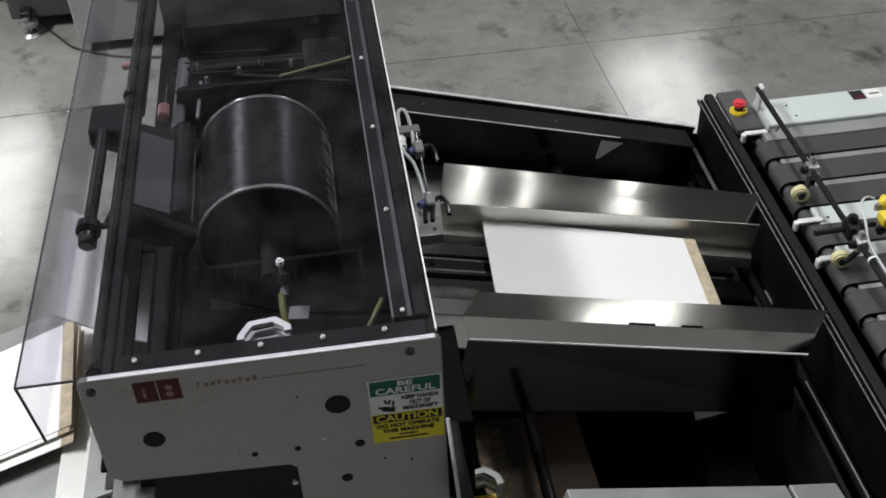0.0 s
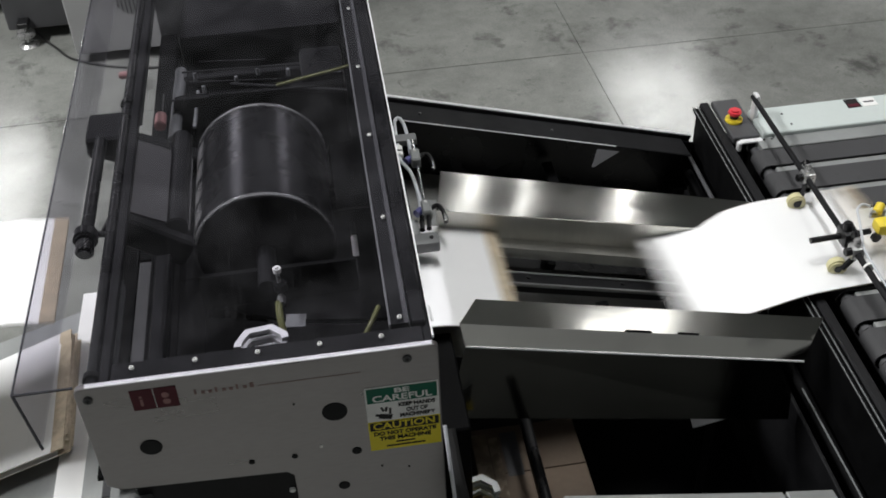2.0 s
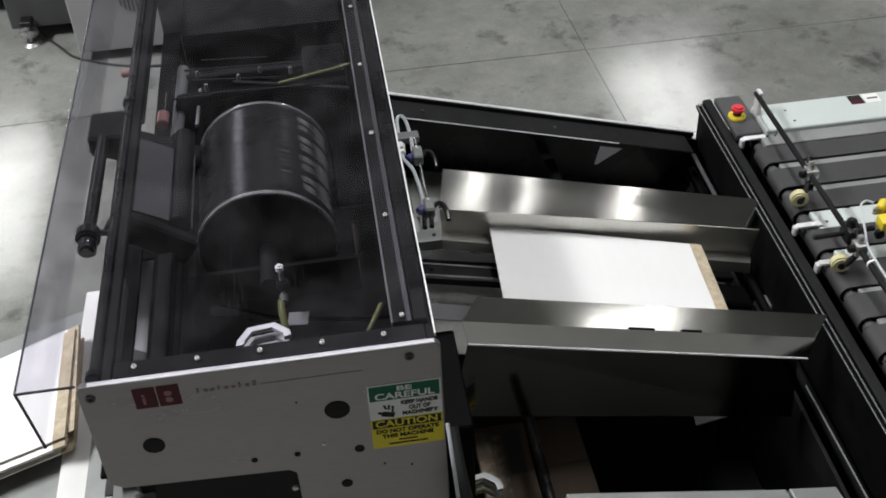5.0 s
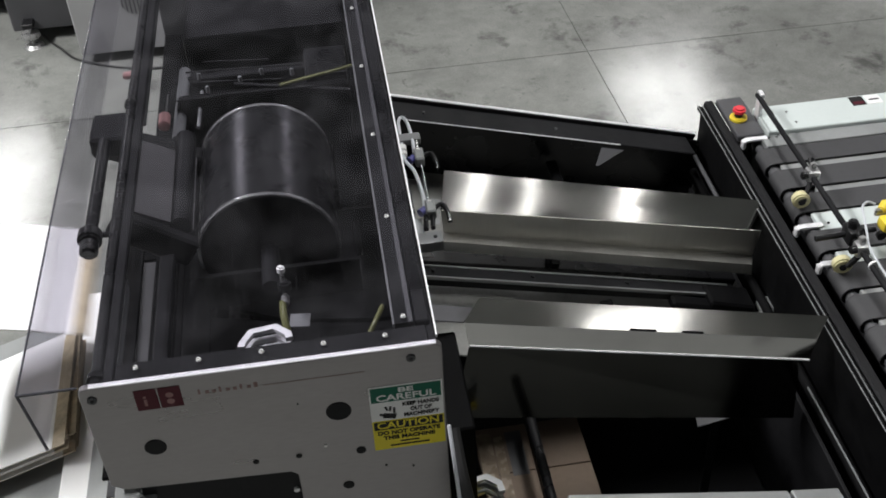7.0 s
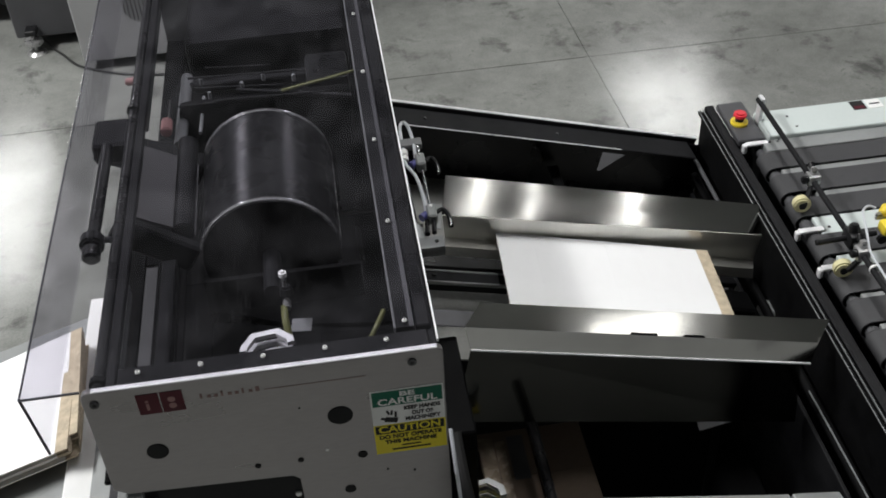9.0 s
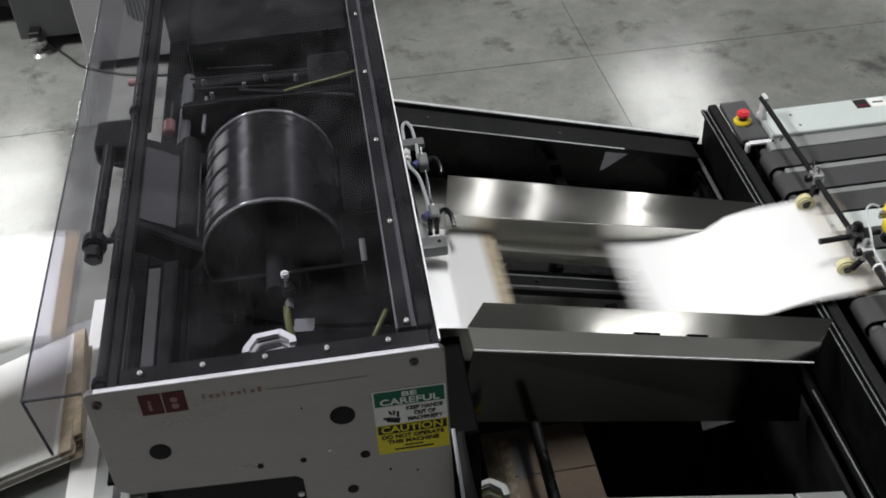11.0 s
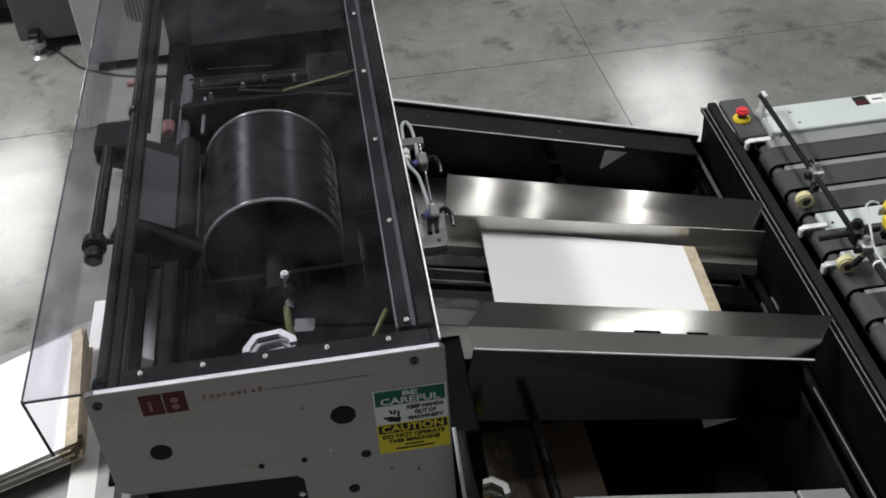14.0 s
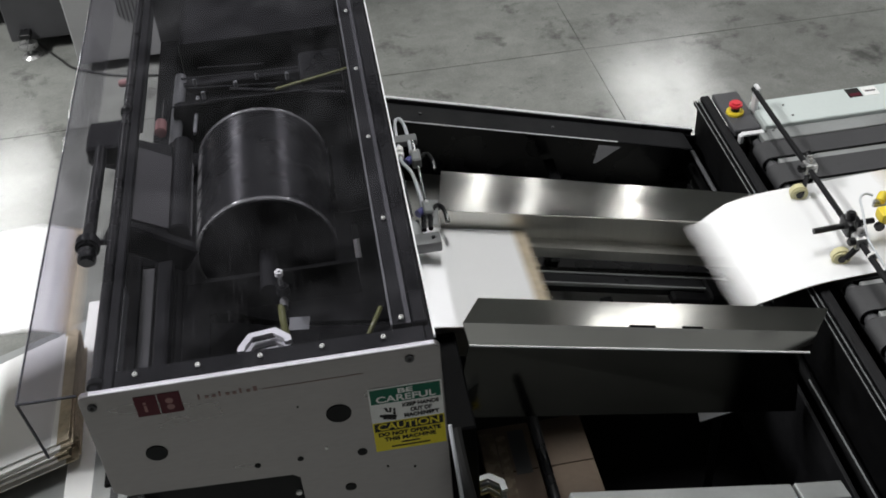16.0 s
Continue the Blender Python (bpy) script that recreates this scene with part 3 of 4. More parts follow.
    put(h, "crank_knob", M_BLACK, lambda bm: (cyl(bm, (-0.040, 0.438, 1.125), (-0.040, 0.470, 1.125), 0.025, bevel=0.005), cyl(bm, (-0.040, 0.405, 1.118), (-0.040, 0.440, 1.125), 0.019, bevel=0.006)))
    put(h, "crank_pin", M_BLACK, lambda bm: cyl(bm, (-0.03, 0.462, 1.125), (0.03, 0.462, 1.118), 0.007, n=12))
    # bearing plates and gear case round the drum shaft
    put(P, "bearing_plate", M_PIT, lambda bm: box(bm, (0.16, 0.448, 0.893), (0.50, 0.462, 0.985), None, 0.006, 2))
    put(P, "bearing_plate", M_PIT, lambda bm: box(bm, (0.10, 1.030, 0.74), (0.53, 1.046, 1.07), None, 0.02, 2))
    # near-black decks: the printer's inner shade is in their colour
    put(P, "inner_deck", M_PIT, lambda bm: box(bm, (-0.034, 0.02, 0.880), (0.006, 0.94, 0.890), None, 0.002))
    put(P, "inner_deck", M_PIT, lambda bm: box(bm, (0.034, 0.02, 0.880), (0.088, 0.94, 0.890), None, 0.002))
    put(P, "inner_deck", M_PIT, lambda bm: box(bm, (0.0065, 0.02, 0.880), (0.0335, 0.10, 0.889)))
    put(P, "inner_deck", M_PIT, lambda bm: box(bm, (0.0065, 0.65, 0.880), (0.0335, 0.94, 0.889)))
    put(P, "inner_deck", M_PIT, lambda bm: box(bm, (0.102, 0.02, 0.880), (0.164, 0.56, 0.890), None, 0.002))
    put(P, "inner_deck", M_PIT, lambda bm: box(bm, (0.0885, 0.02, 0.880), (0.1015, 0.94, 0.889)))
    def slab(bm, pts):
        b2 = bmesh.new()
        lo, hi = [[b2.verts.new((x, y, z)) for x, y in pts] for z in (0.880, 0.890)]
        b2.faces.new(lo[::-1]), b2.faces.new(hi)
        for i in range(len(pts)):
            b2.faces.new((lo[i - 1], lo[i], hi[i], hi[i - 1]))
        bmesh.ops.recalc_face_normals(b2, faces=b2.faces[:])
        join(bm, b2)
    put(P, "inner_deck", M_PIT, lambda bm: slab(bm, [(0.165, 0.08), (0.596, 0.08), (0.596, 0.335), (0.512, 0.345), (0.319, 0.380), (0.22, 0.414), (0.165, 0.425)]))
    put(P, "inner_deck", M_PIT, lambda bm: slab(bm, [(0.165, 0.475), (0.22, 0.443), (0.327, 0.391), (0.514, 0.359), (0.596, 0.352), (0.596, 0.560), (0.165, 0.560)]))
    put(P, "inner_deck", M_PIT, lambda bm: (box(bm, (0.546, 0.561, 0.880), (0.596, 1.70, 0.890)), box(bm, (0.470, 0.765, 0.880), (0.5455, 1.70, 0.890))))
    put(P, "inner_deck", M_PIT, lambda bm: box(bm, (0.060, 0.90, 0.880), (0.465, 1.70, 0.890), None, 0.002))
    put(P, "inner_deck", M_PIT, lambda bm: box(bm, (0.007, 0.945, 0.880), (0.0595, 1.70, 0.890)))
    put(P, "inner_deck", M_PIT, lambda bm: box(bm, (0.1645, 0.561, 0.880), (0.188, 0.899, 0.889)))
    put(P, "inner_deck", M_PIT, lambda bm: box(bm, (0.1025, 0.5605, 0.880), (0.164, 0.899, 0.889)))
    # added dark plate: stands in for the shade seen through the left slit
    put(P, "slit_shade_plate", M_DKGREY, lambda bm: box(bm, (-0.05, 0.05, 0.792), (0.14, 0.90, 0.797), None, 0.001))
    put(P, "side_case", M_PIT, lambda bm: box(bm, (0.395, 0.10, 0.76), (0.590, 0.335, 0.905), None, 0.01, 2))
    put(P, "cross_bar", M_BLACKSAT, lambda bm: cyl(bm, (0.25, 1.02, 1.105), (0.53, 0.99, 1.07), 0.006, n=12))
    for y, z in ((1.12, 1.0), (1.20, 1.03), (1.3, 0.98)):
        put(P, "rear_bar", M_BLACKSAT, lambda bm: beam(bm, (0.08, y, z), (0.46, y, z), 0.018, 0.02, 0.003))
    for k, (x0, x1, y, z) in enumerate(((0.10, 0.30, 1.005, 1.085), (0.14, 0.36, 1.10, 1.075), (0.12, 0.42, 1.16, 1.07), (0.16, 0.33, 1.22, 1.06), (0.20, 0.46, 0.955, 1.12))):
        put(P, "link_rod", M_BLACKSAT, lambda bm: cyl(bm, (x0, y, z), (x1, y - 0.01 * (k % 3), z - 0.012 * (k % 2)), 0.0028, n=8))
    put(P, "rear_cover", M_BLACKSAT, lambda bm: box(bm, (0.10, 1.36, 0.90), (0.54, 1.72, 1.06), None, 0.012, 2), "black rear housing")
    put(P, "rear_motor", M_BLACK, lambda bm: box(bm, (0.42, 1.10, 0.86), (0.53, 1.24, 1.06), None, 0.012, 2))
    for x, y, z in ((0.18, 1.05, 1.09), (0.26, 1.08, 1.09), (0.39, 1.09, 1.09), (0.15, 1.17, 1.06), (0.31, 1.16, 1.06)):
        put(P, "link_bolt", M_ENCL, lambda bm: cyl(bm, (x, y, z - 0.02), (x, y, z), 0.005, n=12, bevel=0.001))
    put(P, "air_tube", M_GTUBE, lambda bm: tube(bm, [(0.36, 1.00, 1.10), (0.42, 1.012, 1.104), (0.50, 1.03, 1.107), (0.555, 1.045, 1.11)], 0.0042), "yellow-green air tube")
    put(P, "air_tube", M_GTUBE, lambda bm: tube(bm, [(0.331, 0.33, 0.995), (0.331, 0.305, 0.990), (0.333, 0.285, 0.98), (0.337, 0.262, 0.96)], 0.0075), "yellow-green air tube")
    put(P, "air_tube", M_GTUBE, lambda bm: tube(bm, [(0.495, 0.14, 1.05), (0.515, 0.16, 1.075), (0.53, 0.19, 1.08)], 0.005), "yellow-green air tube")
    v = put(P, "valve", M_CAST, lambda bm: (cyl(bm, (0.338, 0.340, 0.985), (0.337, 0.352, 1.062), 0.0045, n=14), cyl(bm, (0.337, 0.345, 0.995), (0.336, 0.325, 0.993), 0.009, n=12)), "chrome needle valve")
    put(v, "valve_tip", M_WHITE, lambda bm: cyl(bm, (0.337, 0.352, 1.055), (0.337, 0.354, 1.072), 0.0085, n=20, bevel=0.004), "white valve tip")
    put(v, "valve_knob", M_BLACK, lambda bm: cyl(bm, (0.339, 0.345, 1.012), (0.339, 0.349, 1.036), 0.014, n=20, bevel=0.004))
    # octagonal aluminium bracket under the cover
    for z, k, w in ((1.014, 1.0, 0.74), (0.990, 0.93, 0.80), (0.968, 0.90, 0.84)):
        put(P, "bracket_bar", M_ALUEDGE, lambda bm: bent_band(bm, [(0.2415, 0.196), (0.2435, 0.209), (0.264, 0.242), (0.318, 0.249), (0.347, 0.222), (0.349, 0.208)], (0.296, 0.196), z, k, w, 0.010), "bent aluminium bracket bar")
    # guide plate with a slit over the passing sheets
    for x0, x1, y0, y1 in ((0.44, 0.4955, 0.54, 0.80), (0.5105, 0.56, 0.54, 0.80), (0.4957, 0.5103, 0.54, 0.621), (0.4957, 0.5103, 0.756, 0.80)):
        put(P, "guide_plate", M_PIT, lambda bm: box(bm, (x0, y0, 0.843), (x1, y1, 0.847)))
    put(P, "side_case_label", M_WHITE, lambda bm: box(bm, (0.508, 0.150, 0.9055), (0.512, 0.165, 0.9065)))
    put(P, "deck_sheet", M_ENCL, lambda bm: box(bm, (0.334, 0.360, 0.8905), (0.378, 0.400, 0.8925), Matrix.Translation((0.356, 0.38, 0)) @ Matrix.Rotation(radians(-7), 4, "Z") @ Matrix.Translation((-0.356, -0.38, 0)), 0.0006), "grey scrap of board")
    return P


def print_drum():
    R = 0.152
    d = thing("printing_drum", (0.308, 0.692, 0.983), "dark steel printing drum with bright rims and metal print plates", "drum")
    bm = bmesh.new()
    cyl(bm, (0, -0.17, 0), (0, 0.17, 0), R, n=96)
    part("shell", bm, M_DRUM, d, "dark steel drum shell")
    for y in (-0.176, 0.170):
        bm = bmesh.new()
        cyl(bm, (0, y, 0), (0, y + 0.008, 0), R + 0.004, n=96, bevel=0.003)
        part("rim", bm, M_RIM, d, "bright steel rim")
    bm = bmesh.new()
    cyl(bm, (0, -0.178, 0), (0, -0.1765, 0), R - 0.004, n=64)
    part("end_disc", bm, M_PIT, d)
    bm = bmesh.new()
    cyl(bm, (0, -0.30, 0), (0, 0.30, 0), 0.02, n=24)
    part("shaft", bm, M_BLACKSAT, d)
    def curved(bm, a0, a1, y0, y1, r0, r1, n=5):
        ring = []
        for k in range(n + 1):
            a = radians(a0 + (a1 - a0) * k / n)
            ring.append([bm.verts.new((r * math.sin(a), y, r * math.cos(a))) for r, y in ((r0, y0), (r1, y0), (r1, y1), (r0, y1))])
        for p, q in zip(ring, ring[1:]):
            for k in range(4):
                bm.faces.new((p[k], p[(k + 1) % 4], q[(k + 1) % 4], q[k]))
        bm.faces.new(ring[0][::-1]), bm.faces.new(ring[-1])
    bm = bmesh.new()
    curved(bm, -38, 24, -0.158, 0.160, R - 0.001, R + 0.0016, 18)
    part("plate_sheet", bm, M_BLACKSAT, d, "dark flexible print plate")
    # four impressions side by side: a panel, two small marks and a ragged line of type each
    def block(a0, a1, y0, y1, lift=0.0032, mat=M_PLATE, lab="bright metal type block"):
        bm = bmesh.new()
        curved(bm, a0, a1, y0, y1, R, R + lift)
        part("type_block", bm, mat, d, lab)
    rnd = random.Random(3)
    for k in range(4):
        y = -0.148 + k * 0.0765
        block(0, 15, y + 0.004, y + 0.064)
        block(-15, -7, y + 0.006, y + 0.028)
        block(-16, -6, y + 0.038, y + 0.058)
        for i in range(4):
            w = rnd.uniform(2.0, 5.0)
            block(-31 - w, -30 + w * 0.3, y + 0.002 + i * 0.016, y + 0.012 + i * 0.016, 0.0026, M_DRUM, "dull metal type block")
    return d


# ---- bed between feeder and printer ----
def bed_frame():
    B = thing("conveyor_bed", bed(0.45, 0.55, -0.3), "black steel inclined conveyor bed between feeder and printer", "conveyor")
    def sl(lo, hi, bv=0.003):
        """A box in the bed's own inclined axes."""
        m = Matrix.Translation((0.62, 0, 0.80)) @ Matrix.Rotation(TILT, 4, "Y")
        return lambda bm: box(bm, lo, hi, m, bv)
    def ln(s0, y0, h0, s1, y1, h1, w, d, bv=0.002):
        return lambda bm: beam(bm, bed(s0, y0, h0), bed(s1, y1, h1), w, d, bv)
    put(B, "back_rail", M_BLACK, ln(-0.10, 1.208, 0.100, 0.93, 1.246, 0.100, 0.010, 0.09), "black steel angle with a bright top edge")
    put(B, "rail_edge", M_ALUEDGE, ln(-0.10, 1.212, 0.1030, 0.93, 1.250, 0.1030, 0.011, 0.004))
    put(B, "back_flange", M_BLACKSAT, ln(-0.10, 1.155, 0.092, 0.90, 1.192, 0.092, 0.088, 0.006))
    put(B, "flange_edge", M_ALUEDGE, ln(0.015, 1.113, 0.0945, 0.66, 1.139, 0.0945, 0.004, 0.004))
    put(B, "back_side", M_BLACK, ln(-0.10, 1.20, 0.085, 0.99, 1.238, 0.085, 0.006, 0.30))
    put(B, "gusset", M_DKGREY, lambda bm: profile(bm, [bed(0.596, 1.115, 0.09), bed(0.577, 1.068, 0.058)], [bed(0.665, 1.118, 0.09), bed(0.584, 1.068, 0.058)], 0.003), "grey triangular sheet")
    put(B, "bed_rail", M_BLACKSAT, ln(-0.10, 0.618, -0.016, 0.90, 0.676, -0.016, 0.050, 0.03), "dark grey bed rail with worn bright edges")
    for o in (-0.026, 0.015):
        put(B, "rail_lip", M_LTGREY, ln(-0.10, 0.618 + o, -0.012, 0.88, 0.675 + o, -0.012, 0.005, 0.012), "worn bright lip")
    put(B, "bed_rail", M_BLACK, ln(-0.10, 0.690, -0.03, 0.93, 0.760, -0.03, 0.05, 0.03), "black bed rail")
    put(B, "rail_clamp", M_BLACK, sl((0.375, 0.690, -0.03), (0.405, 0.735, 0.0), 0.006))
    put(B, "clamp_screw", M_LTGREY, lambda bm: cyl(bm, bed(0.40, 0.715, -0.005), bed(0.418, 0.735, 0.012), 0.005, n=10))
    for k in range(4):
        put(B, "rail_bolt", M_BLACK, lambda bm: cyl(bm, bed(0.06 + k * 0.26, 0.626 + k * 0.015, -0.018), bed(0.06 + k * 0.26, 0.626 + k * 0.015, -0.012), 0.006, n=10))
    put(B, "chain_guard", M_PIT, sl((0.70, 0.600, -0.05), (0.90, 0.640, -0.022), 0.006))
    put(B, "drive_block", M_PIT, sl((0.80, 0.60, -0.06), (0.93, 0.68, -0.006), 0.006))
    put(B, "drive_bracket", M_LTGREY, sl((0.945, 0.585, -0.03), (1.0, 0.640, 0.006), 0.006))
    put(B, "bed_shaft", M_PIT, lambda bm: cyl(bm, bed(0.95, -0.10, 0.0), bed(0.95, 1.20, 0.0), 0.012))
    put(B, "shaft_bar", M_ENCL, lambda bm: cyl(bm, bed(0.945, -0.1, 0.012), bed(0.938, 0.30, 0.012), 0.0022, n=8))
    put(B, "shaft_bar", M_DKGREY, lambda bm: cyl(bm, bed(0.925, 0.93, 0.06), bed(0.925, 1.19, 0.06), 0.006, n=10))
    put(B, "cross_bar", M_BLACK, lambda bm: cyl(bm, (0.858, 0.0, 0.50), (0.858, 0.85, 0.50), 0.012))
    put(B, "front_rail", M_LTGREY, ln(0.19, -0.150, 0.10, 0.675, -0.112, 0.10, 0.040, 0.05), "light grey front rail")
    put(B, "front_rail", M_LTGREY, ln(0.685, -0.112, 0.10, 0.80, -0.100, 0.10, 0.045, 0.05), "light grey front rail")
    # decks and pans under the bed, coloured as dark as the shade there
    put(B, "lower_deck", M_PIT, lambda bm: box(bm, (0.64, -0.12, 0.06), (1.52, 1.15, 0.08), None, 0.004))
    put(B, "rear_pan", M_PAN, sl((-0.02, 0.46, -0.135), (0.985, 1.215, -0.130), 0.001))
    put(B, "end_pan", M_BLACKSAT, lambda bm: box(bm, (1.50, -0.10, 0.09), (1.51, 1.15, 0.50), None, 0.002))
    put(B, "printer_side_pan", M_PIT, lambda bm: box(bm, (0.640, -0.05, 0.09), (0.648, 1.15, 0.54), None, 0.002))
    put(B, "front_side", M_BLACK, ln(0.05, -0.13, 0.055, 0.93, -0.10, 0.055, 0.006, 0.26))
    # added triangle and stay, standing in for a patch of lit floor below the skirt
    put(B, "light_patch_sheet", M_DKGREY, lambda bm: profile(bm, [(1.264, 0.330, 0.45), (1.348, 0.313, 0.45)], [(1.260, 0.300, 0.45), (1.262, 0.298, 0.45)], 0.003), "grey triangular sheet")
    put(B, "light_patch_stay", M_PIT, lambda bm: box(bm, (1.30, 0.310, 0.085), (1.32, 0.318, 0.449)))
    for k in range(2):
        put(B, "flange_bolt", M_DKGREY, lambda bm: cyl(bm, bed(0.08 + k * 0.39, 1.160 + k * 0.014, 0.092), bed(0.08 + k * 0.39, 1.160 + k * 0.014, 0.096), 0.004, n=10))
    for x, y in ((0.66, 1.16), (0.66, -0.10), (1.47, 1.16), (1.47, -0.10)):
        put(B, "leg", M_PIT, lambda bm: box(bm, (x, y, 0), (x + 0.045, y + 0.045, 0.72 if x < 1 else 0.50), None, 0.003))
    put(B, "link_plate", M_DKGREY, ln(-0.02, 0.405, 0.045, 0.115, 0.410, 0.045, 0.055, 0.004), "dark grey link plate")
    put(B, "black_cheek", M_PIT, lambda bm: box(bm, (0.625, 0.10, 0.55), (0.69, 0.385, 0.795), None, 0.004))
    for z, k, w in ((0.602, 1.0, 0.76), (0.580, 0.95, 0.80), (0.558, 0.92, 0.84)):
        put(B, "bracket_bar", M_LTGREY, lambda bm: bent_band(bm, [(0.660, 0.118), (0.715, 0.130), (0.744, 0.105), (0.747, 0.080)], (0.690, 0.070), z, k, w, 0.009), "bent aluminium bracket bar")
    put(B, "yellow_plate", M_YELLOW, lambda bm: box(bm, (0.685, 0.050, 0.52), (0.742, 0.110, 0.53), None, 0.002), "yellow plate")
    put(B, "black_hose", M_CABLE, lambda bm: tube(bm, [(0.645, 0.10, 0.80), (0.650, 0.02, 0.74), (0.665, -0.05, 0.62), (0.66, -0.10, 0.40)], 0.013))
    put(B, "thin_tube", M_TUBE, lambda bm: tube(bm, [(0.632, 0.06, 0.86), (0.634, 0.02, 0.80), (0.640, -0.04, 0.66)], 0.004))
    return B


def side_guide(front):
    g = thing("side_guide", bed(0.5, 0.4 if front else 0.85), "polished stainless side guide with a bent lip on the conveyor bed", "guide", "side guides")
    if front:
        a = [Vector(p) for p in ((0.740, 0.328, 0.937), (0.699, 0.290, 0.908), (0.707, 0.266, 0.862))]
        b = [Vector(p) for p in ((1.541, 0.320, 0.750), (1.504, 0.282, 0.720), (1.4816, 0.2583, 0.681))]
        put(g, "lip", M_STEEL, lambda bm: profile(bm, a, b, 0.0025), "polished stainless bent lip", 12)
        for s0, s1 in ((0.455, 0.525), (0.605, 0.66)):
            q = lambda t: a[1] + (b[1] - a[1]) * t + Vector((0, -0.002, 0.003))
            put(g, "slot", M_PIT, lambda bm: beam(bm, q(s0) + Vector((0, 0, 0.0035)), q(s1) + Vector((0, 0, 0.0035)), 0.006, 0.003, 0.0005))
        put(g, "edge_bead", M_ALUEDGE, lambda bm: cyl(bm, a[2], b[2], 0.0026, n=8))
        # same sheet as the lip; its dark reflections are coloured in
        put(g, "skirt", M_STEELDK, lambda bm: profile(bm, [a[2] + Vector((0, 0.003, -0.003)), Vector((0.660, 0.259, 0.650))], [b[2] + Vector((-0.02, 0.003, -0.003)), Vector((1.48, 0.262, 0.478))], 0.003), "mirror-like skirt with dark reflections in its colour", 12)
        put(g, "stay", M_PIT, lambda bm: beam(bm, (1.1, 0.330, 0.62), (1.1, 0.60, 0.62), 0.03, 0.01))
    else:
        a = [Vector(p) for p in ((0.729, 0.778, 0.948), (0.708, 0.710, 0.883), (0.713, 0.722, 0.802), (0.708, 0.690, 0.800), (0.7075, 0.689, 0.773))]
        b = [Vector(p) for p in ((1.542, 0.773, 0.736), (1.538, 0.720, 0.680), (1.531, 0.732, 0.585), (1.520, 0.699, 0.583), (1.523, 0.698, 0.551))]
        put(g, "lip", M_BRUSHED, lambda bm: profile(bm, a[:2], b[:2], 0.0025), "brushed stainless flared lip", 12)
        put(g, "wall", M_SATIN, lambda bm: profile(bm, [p - Vector((0, 0, 0.001)) for p in a[1:]], [p - Vector((0, 0, 0.001)) for p in b[1:]], 0.0025), "satin stainless guide wall", 12)
        put(g, "end_tab", M_LTGREY, lambda bm: profile(bm, [bed(0.055, 0.80, 0.07), bed(0.062, 0.745, 0.035)], [bed(0.082, 0.80, 0.07), bed(0.080, 0.745, 0.035)], 0.003))
        put(g, "stay", M_BLACKSAT, lambda bm: beam(bm, bed(0.5, 0.78, -0.03), bed(0.5, 1.20, -0.03), 0.03, 0.01))
    return g


def air_jets():
    a = thing("air_jet_manifold", (0.66, 0.80, 0.90), "air jets with clear tubes on a rod beside the printer wall", "air jets")
    put(a, "rod", M_CHROME, lambda bm: cyl(bm, (0.684, 1.00, 0.90), (0.680, 0.625, 0.90), 0.0035, n=12))
    put(a, "upper_bracket", M_ENCL, lambda bm: box(bm, (0.616, 0.985, 0.885), (0.696, 1.018, 0.905), None, 0.006, 2))
    put(a, "lower_bracket", M_ENCL, lambda bm: box(bm, (0.616, 0.572, 0.870), (0.698, 0.614, 0.900), None, 0.006, 2), "grey bracket")
    put(a, "bracket_screw", M_BLACK, lambda bm: cyl(bm, (0.680, 0.592, 0.899), (0.680, 0.592, 0.902), 0.005, n=12))
    put(a, "cross_plate", M_LTGREY, lambda bm: box(bm, (0.616, 0.620, 0.872), (0.660, 0.690, 0.880), None, 0.002))
    for y in (0.915, 0.700):
        c = put(a, "clamp", M_LTGREY, lambda bm: box(bm, (0.670, y - 0.030, 0.885), (0.694, y + 0.020, 0.915), None, 0.004), "grey clamp block")
        put(c, "fitting", M_BLUE, lambda bm: cyl(bm, (0.656, y - 0.016, 0.90), (0.670, y - 0.004, 0.90), 0.010, n=14))
        put(c, "nozzle", M_BLACK, lambda bm: tube(bm, [(0.694, y - 0.004, 0.902), (0.706, y + 0.006, 0.902), (0.716, y, 0.90), (0.722, y - 0.024, 0.897), (0.723, y - 0.048, 0.890)], 0.0058))
        put(c, "clamp_screw", M_SCREW, lambda bm: cyl(bm, (0.682, y + 0.008, 0.915), (0.682, y + 0.008, 0.9175), 0.004, n=10))
    put(a, "clear_tube", M_TUBE, lambda bm: tube(bm, [(0.646, 0.965, 0.89), (0.645, 1.02, 0.90), (0.648, 1.08, 0.90), (0.660, 1.098, 0.90), (0.670, 1.07, 0.90), (0.674, 1.00, 0.90), (0.672, 0.93, 0.90)], 0.0048), "clear air tube")
    put(a, "clear_tube", M_TUBE, lambda bm: tube(bm, [(0.644, 0.935, 0.895), (0.646, 0.90, 0.90), (0.663, 0.842, 0.905), (0.671, 0.758, 0.90), (0.670, 0.705, 0.90)], 0.0048), "clear air tube")
    put(a, "thin_rod", M_CHROME, lambda bm: cyl(bm, (0.640, 0.86, 0.90), (0.643, 0.695, 0.885), 0.0028, n=10))
    put(a, "tube_union", M_WHITE, lambda bm: (cyl(bm, (0.646, 0.972, 0.895), (0.645, 0.950, 0.895), 0.010, n=14, bevel=0.002), cyl(bm, (0.645, 0.945, 0.895), (0.644, 0.928, 0.895), 0.010, n=14, bevel=0.002)))
    put(a, "tail", M_BLACK, lambda bm: (cyl(bm, (0.668, 0.672, 0.90), (0.663, 0.622, 0.90), 0.006, n=10), cyl(bm, (0.684, 0.672, 0.90), (0.679, 0.624, 0.90), 0.006, n=10)))
